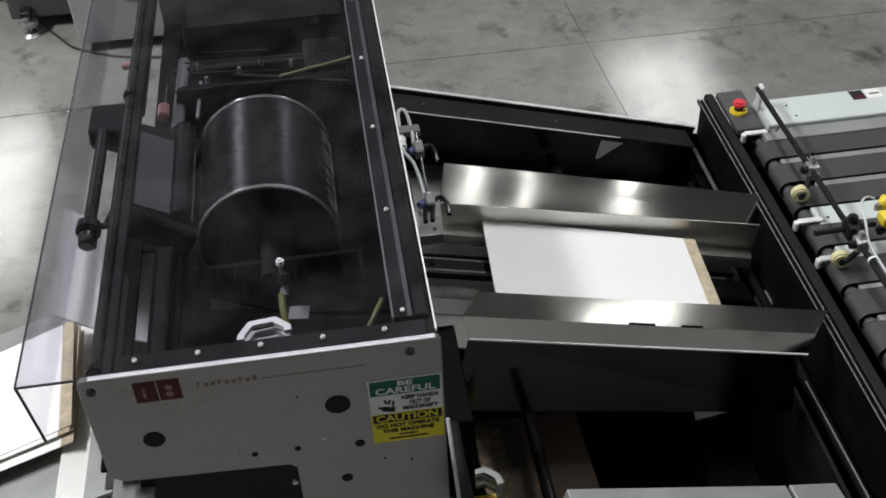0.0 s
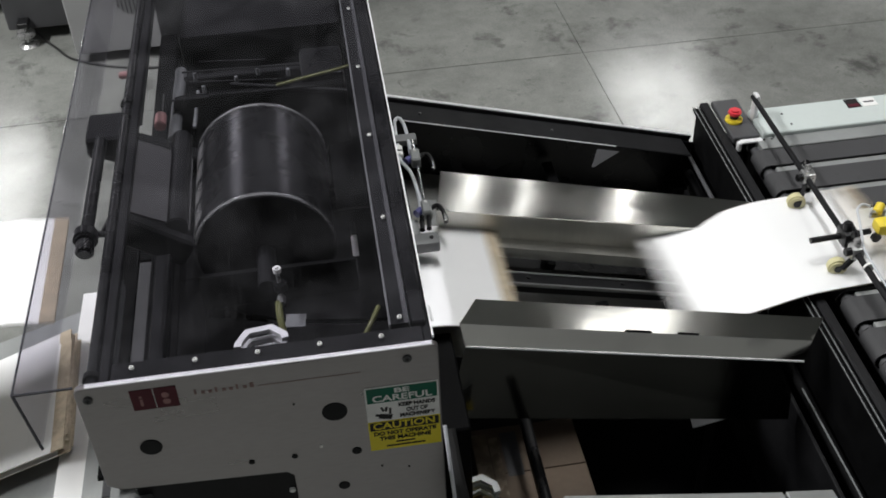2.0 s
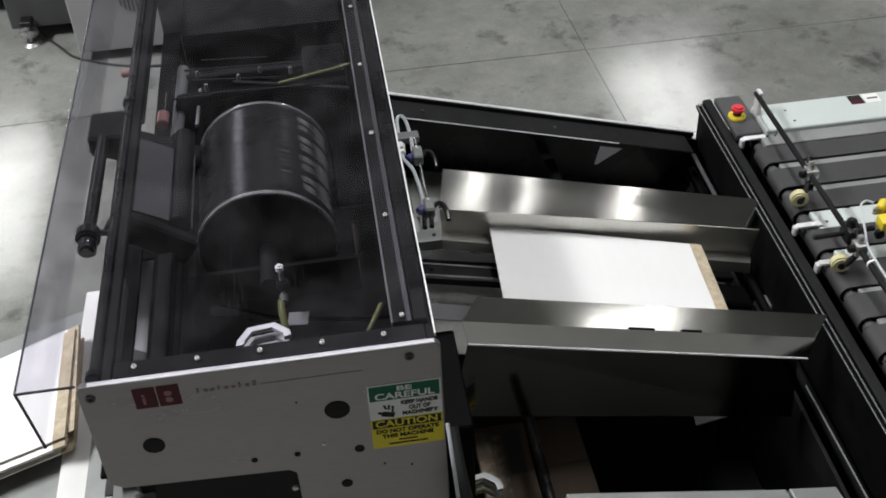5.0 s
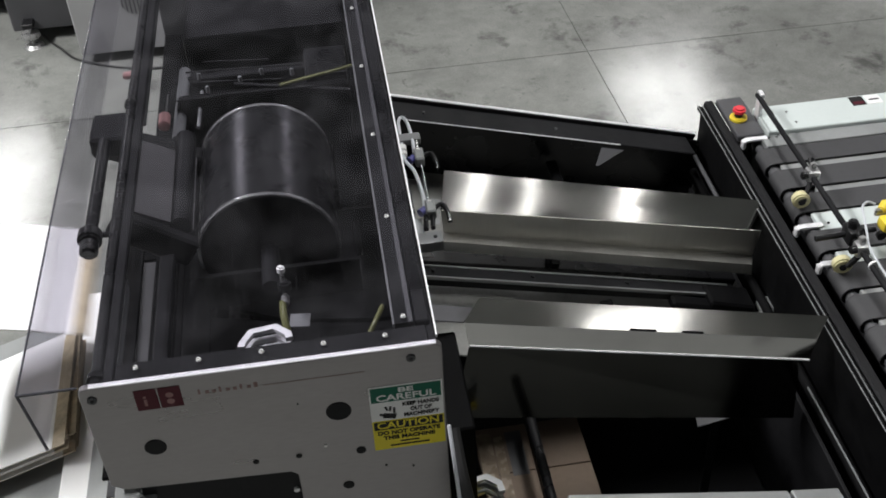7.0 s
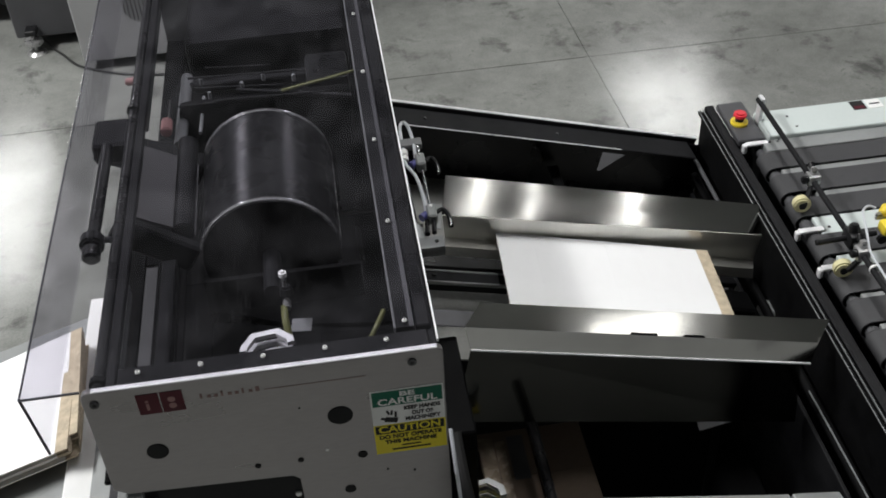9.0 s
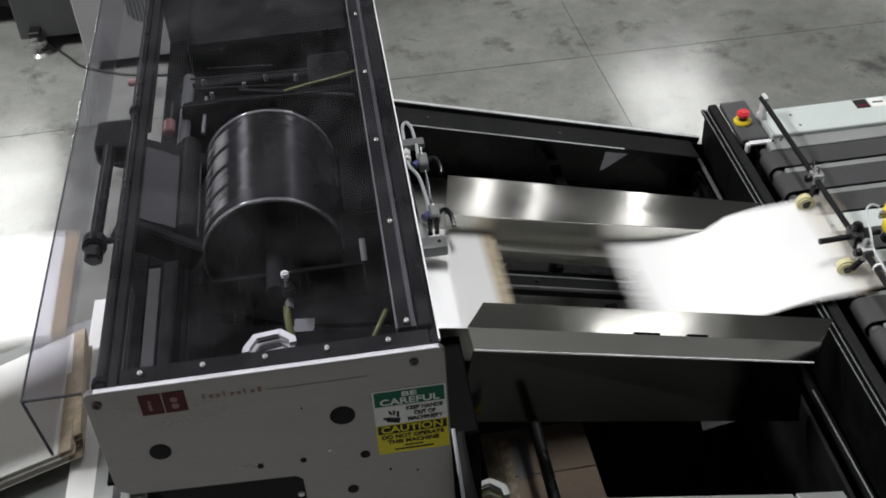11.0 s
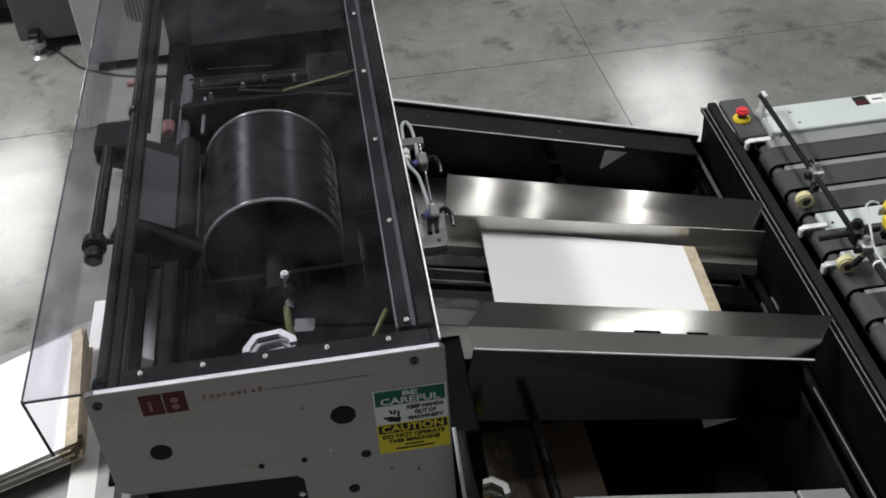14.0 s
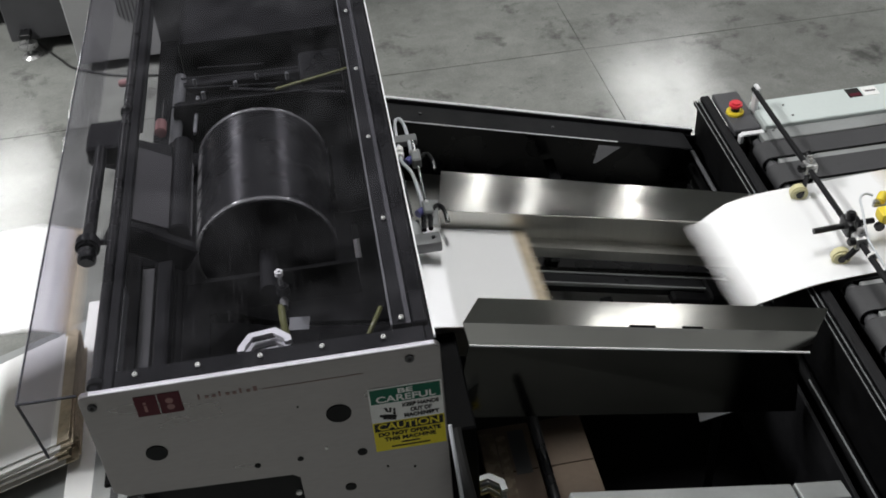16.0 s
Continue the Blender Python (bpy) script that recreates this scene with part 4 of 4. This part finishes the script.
    return a


# ---- feeder ----
BELTS = [(0.914, 0.986), (0.804, 0.885), (0.703, 0.776), (0.550, 0.627), (0.409, 0.497), (0.306, 0.387), (0.200, 0.281), (0.095, 0.178), (-0.01, 0.073)]


def feeder():
    F = thing("sheet_feeder", (1.9, 0.55, 0), "belt sheet feeder in black, dark grey and pale green-white paint", "feeder")
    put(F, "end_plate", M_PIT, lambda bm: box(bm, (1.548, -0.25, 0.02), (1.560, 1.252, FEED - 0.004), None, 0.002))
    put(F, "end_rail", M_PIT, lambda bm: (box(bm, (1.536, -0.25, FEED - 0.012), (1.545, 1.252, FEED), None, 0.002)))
    put(F, "rail_edge", M_ENCL, lambda bm: (box(bm, (1.5355, -0.25, FEED), (1.5375, 1.252, FEED + 0.002)), box(bm, (1.5475, -0.25, FEED + 0.002), (1.5495, 1.252, FEED + 0.005))), "worn bright rail edge")
    put(F, "back_ledge", M_BLACKSAT, lambda bm: box(bm, (1.5605, -0.25, FEED - 0.03), (1.5865, 1.268, FEED + 0.004), None, 0.004))
    put(F, "control_plate", M_DKGREY, lambda bm: box(bm, (1.587, 1.052, FEED), (1.664, 1.246, FEED + 0.02), None, 0.003), "dark grey control plate")
    put(F, "side_panel", M_PALE, lambda bm: box(bm, (1.668, 1.041, FEED - 0.02), (3.1, 1.166, FEED + 0.032), None, 0.003), "pale green-white side panel")
    put(F, "panel_step", M_LTGREY, lambda bm: box(bm, (1.648, 0.990, FEED - 0.02), (3.1, 1.0405, FEED + 0.020), None, 0.002), "grey lower step")
    for x, y in ((1.752, 1.125), (1.760, 1.072), (1.666, 1.030), (1.689, 1.030), (1.696, 1.038)):
        put(F, "hole", M_BLACK, lambda bm: cyl(bm, (x, y, FEED + 0.0), (x, y, FEED + (0.0332 if y > 1.0405 else 0.0212)), 0.0035, n=10))
    l = put(F, "notice", M_BPRINT, lambda bm: box(bm, (1.947, 1.116, FEED + 0.032), (1.986, 1.159, FEED + 0.0332)), "small dark warning notice")
    put(l, "notice_field", M_LOGO, lambda bm: box(bm, (1.951, 1.120, FEED + 0.0332), (1.982, 1.134, FEED + 0.0338)))
    l = put(F, "notice", M_WHITE, lambda bm: box(bm, (1.992, 1.116, FEED + 0.032), (2.036, 1.159, FEED + 0.0332)), "small white notice")
    put(l, "notice_mark", M_BPRINT, lambda bm: box(bm, (2.000, 1.134, FEED + 0.0332), (2.030, 1.140, FEED + 0.0338)))
    e = put(F, "emergency_stop", M_YELLOW, lambda bm: cyl(bm, (1.616, 1.136, FEED + 0.02), (1.616, 1.136, FEED + 0.030), 0.025, 0.024, n=28, bevel=0.002), "red mushroom stop button on a yellow base")
    put(e, "stem", M_BLACK, lambda bm: cyl(bm, (1.616, 1.136, FEED + 0.03), (1.616, 1.136, FEED + 0.044), 0.012, n=20))
    put(e, "button", M_RED, lambda bm: cyl(bm, (1.616, 1.136, FEED + 0.042), (1.616, 1.136, FEED + 0.058), 0.020, 0.017, n=28, bevel=0.005), "red mushroom button")
    put(F, "plate_screw", M_SCREW, lambda bm: cyl(bm, (1.598, 1.128, FEED + 0.02), (1.598, 1.128, FEED + 0.0225), 0.004, n=10))
    # belts over a front roller, and the bed strips between them
    put(F, "table", M_BLACKSAT, lambda bm: box(bm, (1.63, -0.25, FEED - 0.10), (3.1, 0.988, FEED + 0.002), None, 0.003))
    put(F, "front_shaft", M_DKGREY, lambda bm: cyl(bm, (1.640, -0.25, FEED - 0.006), (1.640, 1.02, FEED - 0.006), 0.012))
    for y0, y1 in BELTS:
        def loop(bm):
            pts = [(3.05, FEED + 0.018)] + [(1.640 + 0.024 * math.sin(radians(a)), FEED - 0.006 + 0.024 * math.cos(radians(a))) for a in range(0, -181, -15)] + [(3.05, FEED - 0.030)]
            profile(bm, [(x, y0, z) for x, z in pts], [(x, y1, z) for x, z in pts], 0.003)
        put(F, "belt", M_BELT, loop, "dark grey rubber feed belt", 40)
    ys = sorted(BELTS)
    for (a0, a1), (b0, b1) in zip(ys, ys[1:]):
        if b0 - a1 > 0.02:
            wide, tab = b0 - a1 > 0.04, a1 < 0.40
            put(F, "bed_strip", M_PALE if wide else M_LTGREY, lambda bm: box(bm, (1.708 if a1 == 0.776 else 1.656, a1 + 0.002, FEED), (1.712 if tab else 3.05, b0 - 0.002, FEED + 0.013), None, 0.002), "light painted bed strip")
            put(F, "shaft_collar", M_DKGREY, lambda bm: cyl(bm, (1.640, a1 + 0.004, FEED - 0.006), (1.640, b0 - 0.004, FEED - 0.006), 0.017, bevel=0.003))
    for x, y in ((1.683, 0.655), (1.713, 0.657)):
        put(F, "hole", M_BLACK, lambda bm: cyl(bm, (x, y, FEED), (x, y, FEED + 0.0142), 0.004, n=10))
    for y in (1.034, 0.646, 0.503):
        put(F, "finger", M_ALUEDGE, lambda bm: (box(bm, (1.600, y - 0.008, FEED + 0.014), (1.664, y + 0.009, FEED + 0.021), None, 0.003, 2), box(bm, (1.592, y - 0.008, FEED - 0.010), (1.604, y + 0.009, FEED + 0.018), None, 0.003)), "bright metal stripper finger")
    # hold-down bar with pressure wheels
    BZ = 0.812
    put(F, "bar_post", M_ALUEDGE, lambda bm: box(bm, (1.6645, 1.118, FEED + 0.02), (1.678, 1.148, BZ + 0.012), None, 0.006, 2), "aluminium bar post")
    put(F, "hold_bar", M_BLACKSAT, lambda bm: cyl(bm, (1.664, 1.14, BZ), (1.668, -0.25, BZ), 0.0072), "black hold-down bar")
    BX = 1.667
    for y, yr in ((0.757, 0.722), (0.462, 0.468), (0.150, 0.12)):
        c = put(F, "clamp", M_CAST, lambda bm: (box(bm, (BX - 0.015, y - 0.016, BZ - 0.016), (BX + 0.017, y + 0.016, BZ + 0.016), None, 0.005, 2), cyl(bm, (BX, y, BZ + 0.012), (BX, y + 0.004, BZ + 0.034), 0.008, n=14, bevel=0.002), cyl(bm, (BX, y + 0.012, BZ + 0.006), (BX + 0.012, y + 0.03, BZ + 0.016), 0.006, n=12)), "chrome bar clamp")
        put(c, "clamp_screw", M_BLACK, lambda bm: (cyl(bm, (BX - 0.03, y - 0.006, BZ + 0.004), (BX - 0.012, y - 0.004, BZ + 0.004), 0.010, n=14, bevel=0.002), cyl(bm, (BX + 0.002, y + 0.018, BZ + 0.02), (BX + 0.004, y + 0.03, BZ + 0.03), 0.008, n=14, bevel=0.002)))
        put(F, "wheel_arm", M_BLACKSAT, lambda bm: beam(bm, (BX - 0.004, y - 0.008, BZ - 0.004), (1.632, yr - 0.016, FEED + 0.053), 0.012, 0.012))
        w = put(F, "pressure_wheel", M_CREAM, lambda bm: cyl(bm, (1.630, yr - 0.012, FEED + 0.045), (1.634, yr + 0.012, FEED + 0.045), 0.0225, n=32, bevel=0.004), "cream urethane pressure wheel")
        put(w, "hub", M_BLACK, lambda bm: cyl(bm, (1.6295, yr - 0.015, FEED + 0.045), (1.6345, yr + 0.015, FEED + 0.045), 0.009, n=16))
    put(F, "sensor_arm", M_BLACK, lambda bm: (cyl(bm, (1.578, 0.516, BZ), (1.73, 0.524, BZ), 0.0075, n=12), box(bm, (1.652, 0.492, BZ - 0.02), (1.690, 0.542, BZ + 0.022), None, 0.008, 2), cyl(bm, (BX, 0.517, BZ + 0.018), (BX, 0.520, BZ + 0.04), 0.012, n=14, bevel=0.003)), "black sensor arm")
    s = put(F, "sensor", M_YELLOW, lambda bm: (box(bm, (1.745, 0.512, BZ - 0.012), (1.785, 0.552, BZ + 0.020), None, 0.010, 2), cyl(bm, (1.760, 0.564, BZ + 0.018), (1.780, 0.584, BZ + 0.028), 0.012, n=14, bevel=0.003)), "yellow photo sensor")
    put(s, "lens", M_BLACK, lambda bm: cyl(bm, (1.745, 0.522, BZ - 0.016), (1.745, 0.512, BZ - 0.016), 0.012, n=14))
    put(s, "bracket", M_CAST, lambda bm: box(bm, (1.745, 0.562, BZ + 0.004), (1.785, 0.572, BZ + 0.026), None, 0.003))
    put(F, "sensor_cable", M_TUBE, lambda bm: tube(bm, [(1.752, 0.585, BZ + 0.025), (1.735, 0.590, BZ + 0.03), (1.715, 0.575, BZ + 0.03), (1.70, 0.530, BZ + 0.03), (1.688, 0.485, BZ + 0.022), (1.680, 0.452, BZ + 0.014), (1.678, 0.40, BZ + 0.010), (1.676, 0.30, BZ + 0.010)], 0.003), "pale sensor cable")
    put(F, "cable_tie", M_WHITE, lambda bm: cyl(bm, (1.671, 0.398, BZ), (1.671, 0.404, BZ), 0.0125, n=14))
    for x in (1.60, 2.9):
        for y in (-0.2, 1.12):
            put(F, "leg", M_BLACK, lambda bm: box(bm, (x, y, 0), (x + 0.06, y + 0.06, FEED - 0.05), None, 0.004))
    put(F, "side_skirt", M_DKGREY, lambda bm: box(bm, (1.66, 1.10, 0.30), (3.1, 1.19, FEED - 0.022), None, 0.003))
    put(F, "hopper_post", M_DKGREY, lambda bm: (box(bm, (2.03, 0.34, FEED + 0.02), (2.045, 0.90, 0.90), None, 0.003), box(bm, (2.03, 0.30, FEED + 0.02), (2.07, 0.335, 1.1), None, 0.003)))
    return F


# ---- loose things ----
def carton(lo, hi, turn, lab):
    c = thing("carton", ((lo[0] + hi[0]) / 2, (lo[1] + hi[1]) / 2, lo[2]), lab, "carton")
    c.rotation_euler = (0, 0, radians(turn))
    w, d, h = [(hi[i] - lo[i]) for i in range(3)]
    bm = bmesh.new()
    box(bm, (-w / 2, -d / 2, 0), (w / 2, d / 2, h - 0.004), None, 0.004)
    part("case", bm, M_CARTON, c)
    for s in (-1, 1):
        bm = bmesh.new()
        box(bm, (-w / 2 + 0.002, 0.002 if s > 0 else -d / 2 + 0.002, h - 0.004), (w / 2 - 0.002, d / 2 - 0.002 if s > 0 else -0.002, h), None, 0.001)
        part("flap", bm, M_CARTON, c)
    return c


def output_table():
    t = thing("output_table", (-0.35, 0.55, 0), "light grey sloping delivery table under the printed sheets", "table")
    put(t, "table_top", M_LTGREY, lambda bm: profile(bm, [(-0.10, 0.22, 0.575), (-0.95, 0.22, 0.30)], [(-0.10, 0.90, 0.575), (-0.95, 0.90, 0.30)], 0.012), "grey sloping top")
    put(t, "side_rail", M_WHITE, lambda bm: box(bm, (-0.232, 0.00, 0.50), (-0.160, 0.95, 0.553), None, 0.004), "white painted rail")
    for x, z in ((-0.10, 0.52), (-0.9, 0.28)):
        for y in (0.05, 0.85):
            put(t, "leg", M_LTGREY, lambda bm: box(bm, (x, y, 0), (x + 0.04, y + 0.04, z), None, 0.003))
    return t


def cabinet():
    c = thing("steel_cabinet", (-1.0, 3.9, 0), "dark grey steel machine cabinet on levelling feet", "cabinet")
    put(c, "body", M_DKGREY, lambda bm: box(bm, (-0.93, 3.42, 0.06), (-0.62, 4.4, 1.1), None, 0.006))
    put(c, "plinth", M_BLACK, lambda bm: box(bm, (-1.6, 3.70, 0.10), (-0.95, 4.3, 0.16), None, 0.004))
    f = put(c, "levelling_foot", M_CAST, lambda bm: (cyl(bm, (-0.85, 3.385, 0.0), (-0.85, 3.385, 0.012), 0.046, 0.03, n=24), cyl(bm, (-0.85, 3.385, 0.01), (-0.85, 3.385, 0.10), 0.009, n=12)), "bright metal levelling foot")
    put(f, "nut", M_CAST, lambda bm: cyl(bm, (-0.85, 3.385, 0.045), (-0.85, 3.385, 0.068), 0.042, n=24, bevel=0.004))
    put(c, "foot_bracket", M_BLACK, lambda bm: box(bm, (-0.875, 3.36, 0.095), (-0.825, 3.43, 0.12), None, 0.003))
    return c


def grey_machine():
    g = thing("grey_enclosure", (-0.4, 3.3, 0), "light grey sheet-metal enclosure with a round vent", "enclosure")
    put(g, "panel", M_ENCLLT, lambda bm: box(bm, (-0.598, 3.15, 0.05), (0.10, 4.3, 1.25), None, 0.006))
    for k in range(7):
        h = math.sqrt(1 - ((k - 3) / 3.6) ** 2) * 0.075
        put(g, "vent_slot", M_DKGREY, lambda bm: box(bm, (-0.372 + k * 0.017, 3.146, 0.305 - h), (-0.367 + k * 0.017, 3.152, 0.305 + h)))
    for x in (-0.55, 0.0):
        put(g, "foot", M_BLACK, lambda bm: cyl(bm, (x, 3.32, 0), (x, 3.32, 0.06), 0.02, n=12))
    return g


# ---- sheets ----
SHEET, WIDE, NP = 0.562, 0.355, 6
PL = SHEET / NP
ME = {}


def sheet_meshes():
    def b(x0, x1, z0, z1):
        bm = bmesh.new()
        box(bm, (x0, -WIDE / 2, z0), (x1, WIDE / 2, z1), None, 0.0006)
        return bm
    ME["face"] = finish(b(-0.0004, PL + 0.0004, 0.0012, 0.004), "face", M_BOARD)
    ME["liner"] = finish(b(-0.0004, PL + 0.0004, 0.0, 0.0012), "liner", M_KRAFT)
    ME["face_end"] = finish(b(-0.0004, PL - 0.032, 0.0012, 0.004), "face", M_BOARD)
    ME["kraft_edge"] = finish(b(PL - 0.0318, PL, 0.0012, 0.0044), "kraft_edge", M_KRAFT)


def sheet(label):
    s = thing("corrugated_sheet", (0, 0, 0), label, "cardboard sheet", "corrugated sheets")
    panels = []
    for k in range(NP):
        p = new("panel", ME["face_end" if k == NP - 1 else "face"])
        p.parent = s
        q = new("liner", ME["liner"])
        q.parent = p
        if k == NP - 1:
            q = tagged(new("kraft_edge", ME["kraft_edge"]), "brown kraft edge strip")
            q.parent = p
        panels.append(p)
    return s, panels


def front_of(r):
    """How far up the path the sheet's leading edge is, r seconds after it leaves the feeder."""
    K = [(-0.26, 1.58), (-0.2, 1.47), (0.0, 1.05), (0.1, 0.86), (0.2, 0.66), (0.3, 0.415), (0.38, 0.243), (0.44, 0.232), (0.62, 0.212), (0.82, 0.212), (0.88, 0.168), (0.96, 0.088), (1.21, -0.085), (1.7, -0.478), (2.75, -1.32), (3.4, -1.335)]
    if r <= K[0][0]:
        return K[0][1] - 0.02
    for (a, p), (b, q) in zip(K, K[1:]):
        if r <= b:
            return p + (q - p) * (r - a) / (b - a) - 0.02
    return K[-1][1] - 0.02


def node(u, r, hold, rest, k):
    """Place of the sheet's k-th cross line at path length u."""
    x = 0.634 + u * 0.9728
    zb = 0.838 - u * 0.2317
    if u < 0:
        k2 = min(1, -u / 0.16)
        zb = 0.838 - 0.016 * k2 * k2 * (3 - 2 * k2)
        k3 = min(1, max(0, (-u - 0.60) / 0.22))  # the exit guide lifts the sheet
        zb += 0.133 * k3 * k3 * (3 - 2 * k3)
        x = 0.634 + u * (0.9728 if u > -0.02 else 1.0) + (0 if u > -0.02 else 0.02 * 0.0272)
    g = min(1, max(0, (u - 0.54) / 0.37))
    g = 0.75 * g + 0.25 * g * g * (3 - 2 * g)
    zf = zb + (FEED + 0.027 - zb) * g
    fall = min(1, max(0, (r - 0.27) / 0.11))
    z = zf + (zb + 0.004 - zf) * fall
    wait = min(1, max(0, (-0.10 - r) / 0.15))
    z += hold * wait
    d = min(1, max(0, (r - 2.76) / 0.22)) ** 1.6
    if d > 0:
        a = radians(18)
        xr, zr = rest[0] - (NP - k) * PL * math.cos(a), rest[1] - (NP - k) * PL * math.sin(a)
        x, z = x + (xr - x) * d, z + (zr - z) * d
    return x, z


# sheets that slid a little further before they stopped
FURTHER = {-0.78: 0.020, 0.50: 0.027, 1.79: 0.036, 3.06: 0.075, 8.192: -0.010, 10.76: -0.003, 12.04: 0.015, 13.288: 0.034, 14.588: 0.059}


def sheet_rows(e, hold, rest, ry, yaw0):
    T = sorted({0.0, 16.0} | {round(e + r, 3) for r in
               [-0.30, -0.26, -0.2, -0.1, -0.03, 0.05, 0.1, 0.15, 0.2, 0.25, 0.3, 0.34, 0.38, 0.44, 0.5, 0.56, 0.62, 0.7, 0.82, 0.86, 0.9, 0.95, 1.0, 1.1, 1.2, 1.35, 1.5, 1.6, 1.7, 1.8,
                1.95, 2.1, 2.25, 2.5, 2.75, 2.80, 2.84, 2.88, 2.92, 2.96, 3.0, 3.08] if 0 < e + r < 16})
    rows, prow = [], [[] for _ in range(NP)]
    for t in T:
        r = t - e
        uf = front_of(r) - FURTHER.get(e, 0) * min(1, max(0, (r - 0.38) / 0.24)) * min(1, max(0, (0.98 - r) / 0.1))
        P = [node(uf + k * PL, r, hold, rest, k) for k in range(NP + 1)]
        d = min(1, max(0, (r - 2.76) / 0.22))
        slide = min(1, max(0, (r - 0.22) / 0.16))
        push = min(1, max(0, (r - 0.82) / 0.25))
        y = 0.549 + 0.066 * (max(uf, 0.185) - 0.185)
        y += (0.532 - y) * slide - 0.005 * push + 0.055 * min(1, max(0, (-0.2 - uf) / 0.6))
        y = y * (1 - d) + ry * d
        yaw = 3.6 - 6.3 * slide + 3.7 * push
        yaw += (yaw0 - yaw) * d
        cx, cz = P[3]
        rows.append((t, pose(cx, y, cz, 0, 0, yaw)))
        for k in range(NP):
            (xa, za), (xb, zb) = P[k], P[k + 1]
            prow[k].append((t, pose(xa - cx, 0, za - cz, 0, -math.degrees(math.atan2(zb - za, xb - xa)), 0)))
    return rows, prow


printer()
DRUM = print_drum()
bed_frame()
side_guide(True)
side_guide(False)
air_jets()
feeder()
output_table()
cabinet()
grey_machine()
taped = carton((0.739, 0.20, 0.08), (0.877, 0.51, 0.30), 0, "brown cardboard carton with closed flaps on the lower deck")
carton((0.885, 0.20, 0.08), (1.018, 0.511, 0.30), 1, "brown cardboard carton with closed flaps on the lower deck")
solo("floor_cable", M_CABLE, lambda bm: tube(bm, [(-0.84, 3.50, 0.012), (-0.784, 3.404, 0.010), (-0.717, 3.312, 0.008), (-0.657, 3.224, 0.008), (-0.589, 3.17, 0.008), (-0.471, 3.106, 0.008), (-0.374, 3.072, 0.008), (-0.319, 3.055, 0.008), (0.05, 3.02, 0.008)], 0.0055), "black power cable lying on the concrete floor", "cable")

# worn tape and a printed panel on the taped carton
for nm, mat, lo, hi, lab in (("tape", M_TAPE, (-0.066, -0.12, 0.2202), (-0.028, 0.135, 0.2208), "glossy clear packing tape"), ("printed_panel", M_DKGREY, (0.008, -0.01, 0.2202), (0.050, 0.132, 0.2206), "dark printed panel"),
                             ("tape", M_TAPE, (-0.024, -0.14, 0.2202), (0.000, 0.12, 0.2207), "glossy clear packing tape")):
    bm = bmesh.new()
    box(bm, lo, hi)
    part(nm, bm, mat, taped, lab)

sheet_meshes()
STARTS = [-2.06, -0.78, 0.50, 1.79, 3.06, 4.34, 8.192, 9.48, 10.76, 12.04, 13.288, 14.588, 15.86]
SHEETS = [sheet("white-faced corrugated cardboard sheet with a brown kraft edge") for _ in STARTS]
# sheets already delivered
PILE = []
for i in range(6):
    s, panels = sheet("white-faced corrugated cardboard sheet in the delivered pile")
    a = radians(18)
    jx, jy = random.uniform(-0.012, 0.008), random.uniform(-0.035, 0.014)
    for k, p in enumerate(panels):
        p.matrix_basis = pose((k - 3) * PL * math.cos(a), 0, (k - 3) * PL * math.sin(a), 0, -18, 0)
    s.matrix_basis = pose(-0.208 + jx - 3 * PL * math.cos(a), 0.555 + jy, 0.572 + i * 0.0046 - 3 * PL * math.sin(a), 0, 0, random.uniform(1.0, 5.0))
    PILE.append(s)


def motions():
    turn = 360 / 1.274
    walk(DRUM, [(t, DRUM.matrix_basis @ Matrix.Rotation(radians((t - 0.983) * turn), 4, "Y")) for t in np.arange(0, 16.01, 0.2)])
    rnd = random.Random(4)
    for i, (e, (s, panels)) in enumerate(zip(STARTS, SHEETS)):
        rest = (-0.208 + rnd.uniform(-0.010, 0.008), 0.602 + i * 0.0046)
        rows, prow = sheet_rows(e, i * 0.0045, rest, 0.555 + rnd.uniform(-0.03, 0.012), rnd.uniform(1.0, 5.0))
        walk(s, rows)
        for p, pr in zip(panels, prow):
            walk(p, pr)


motions()
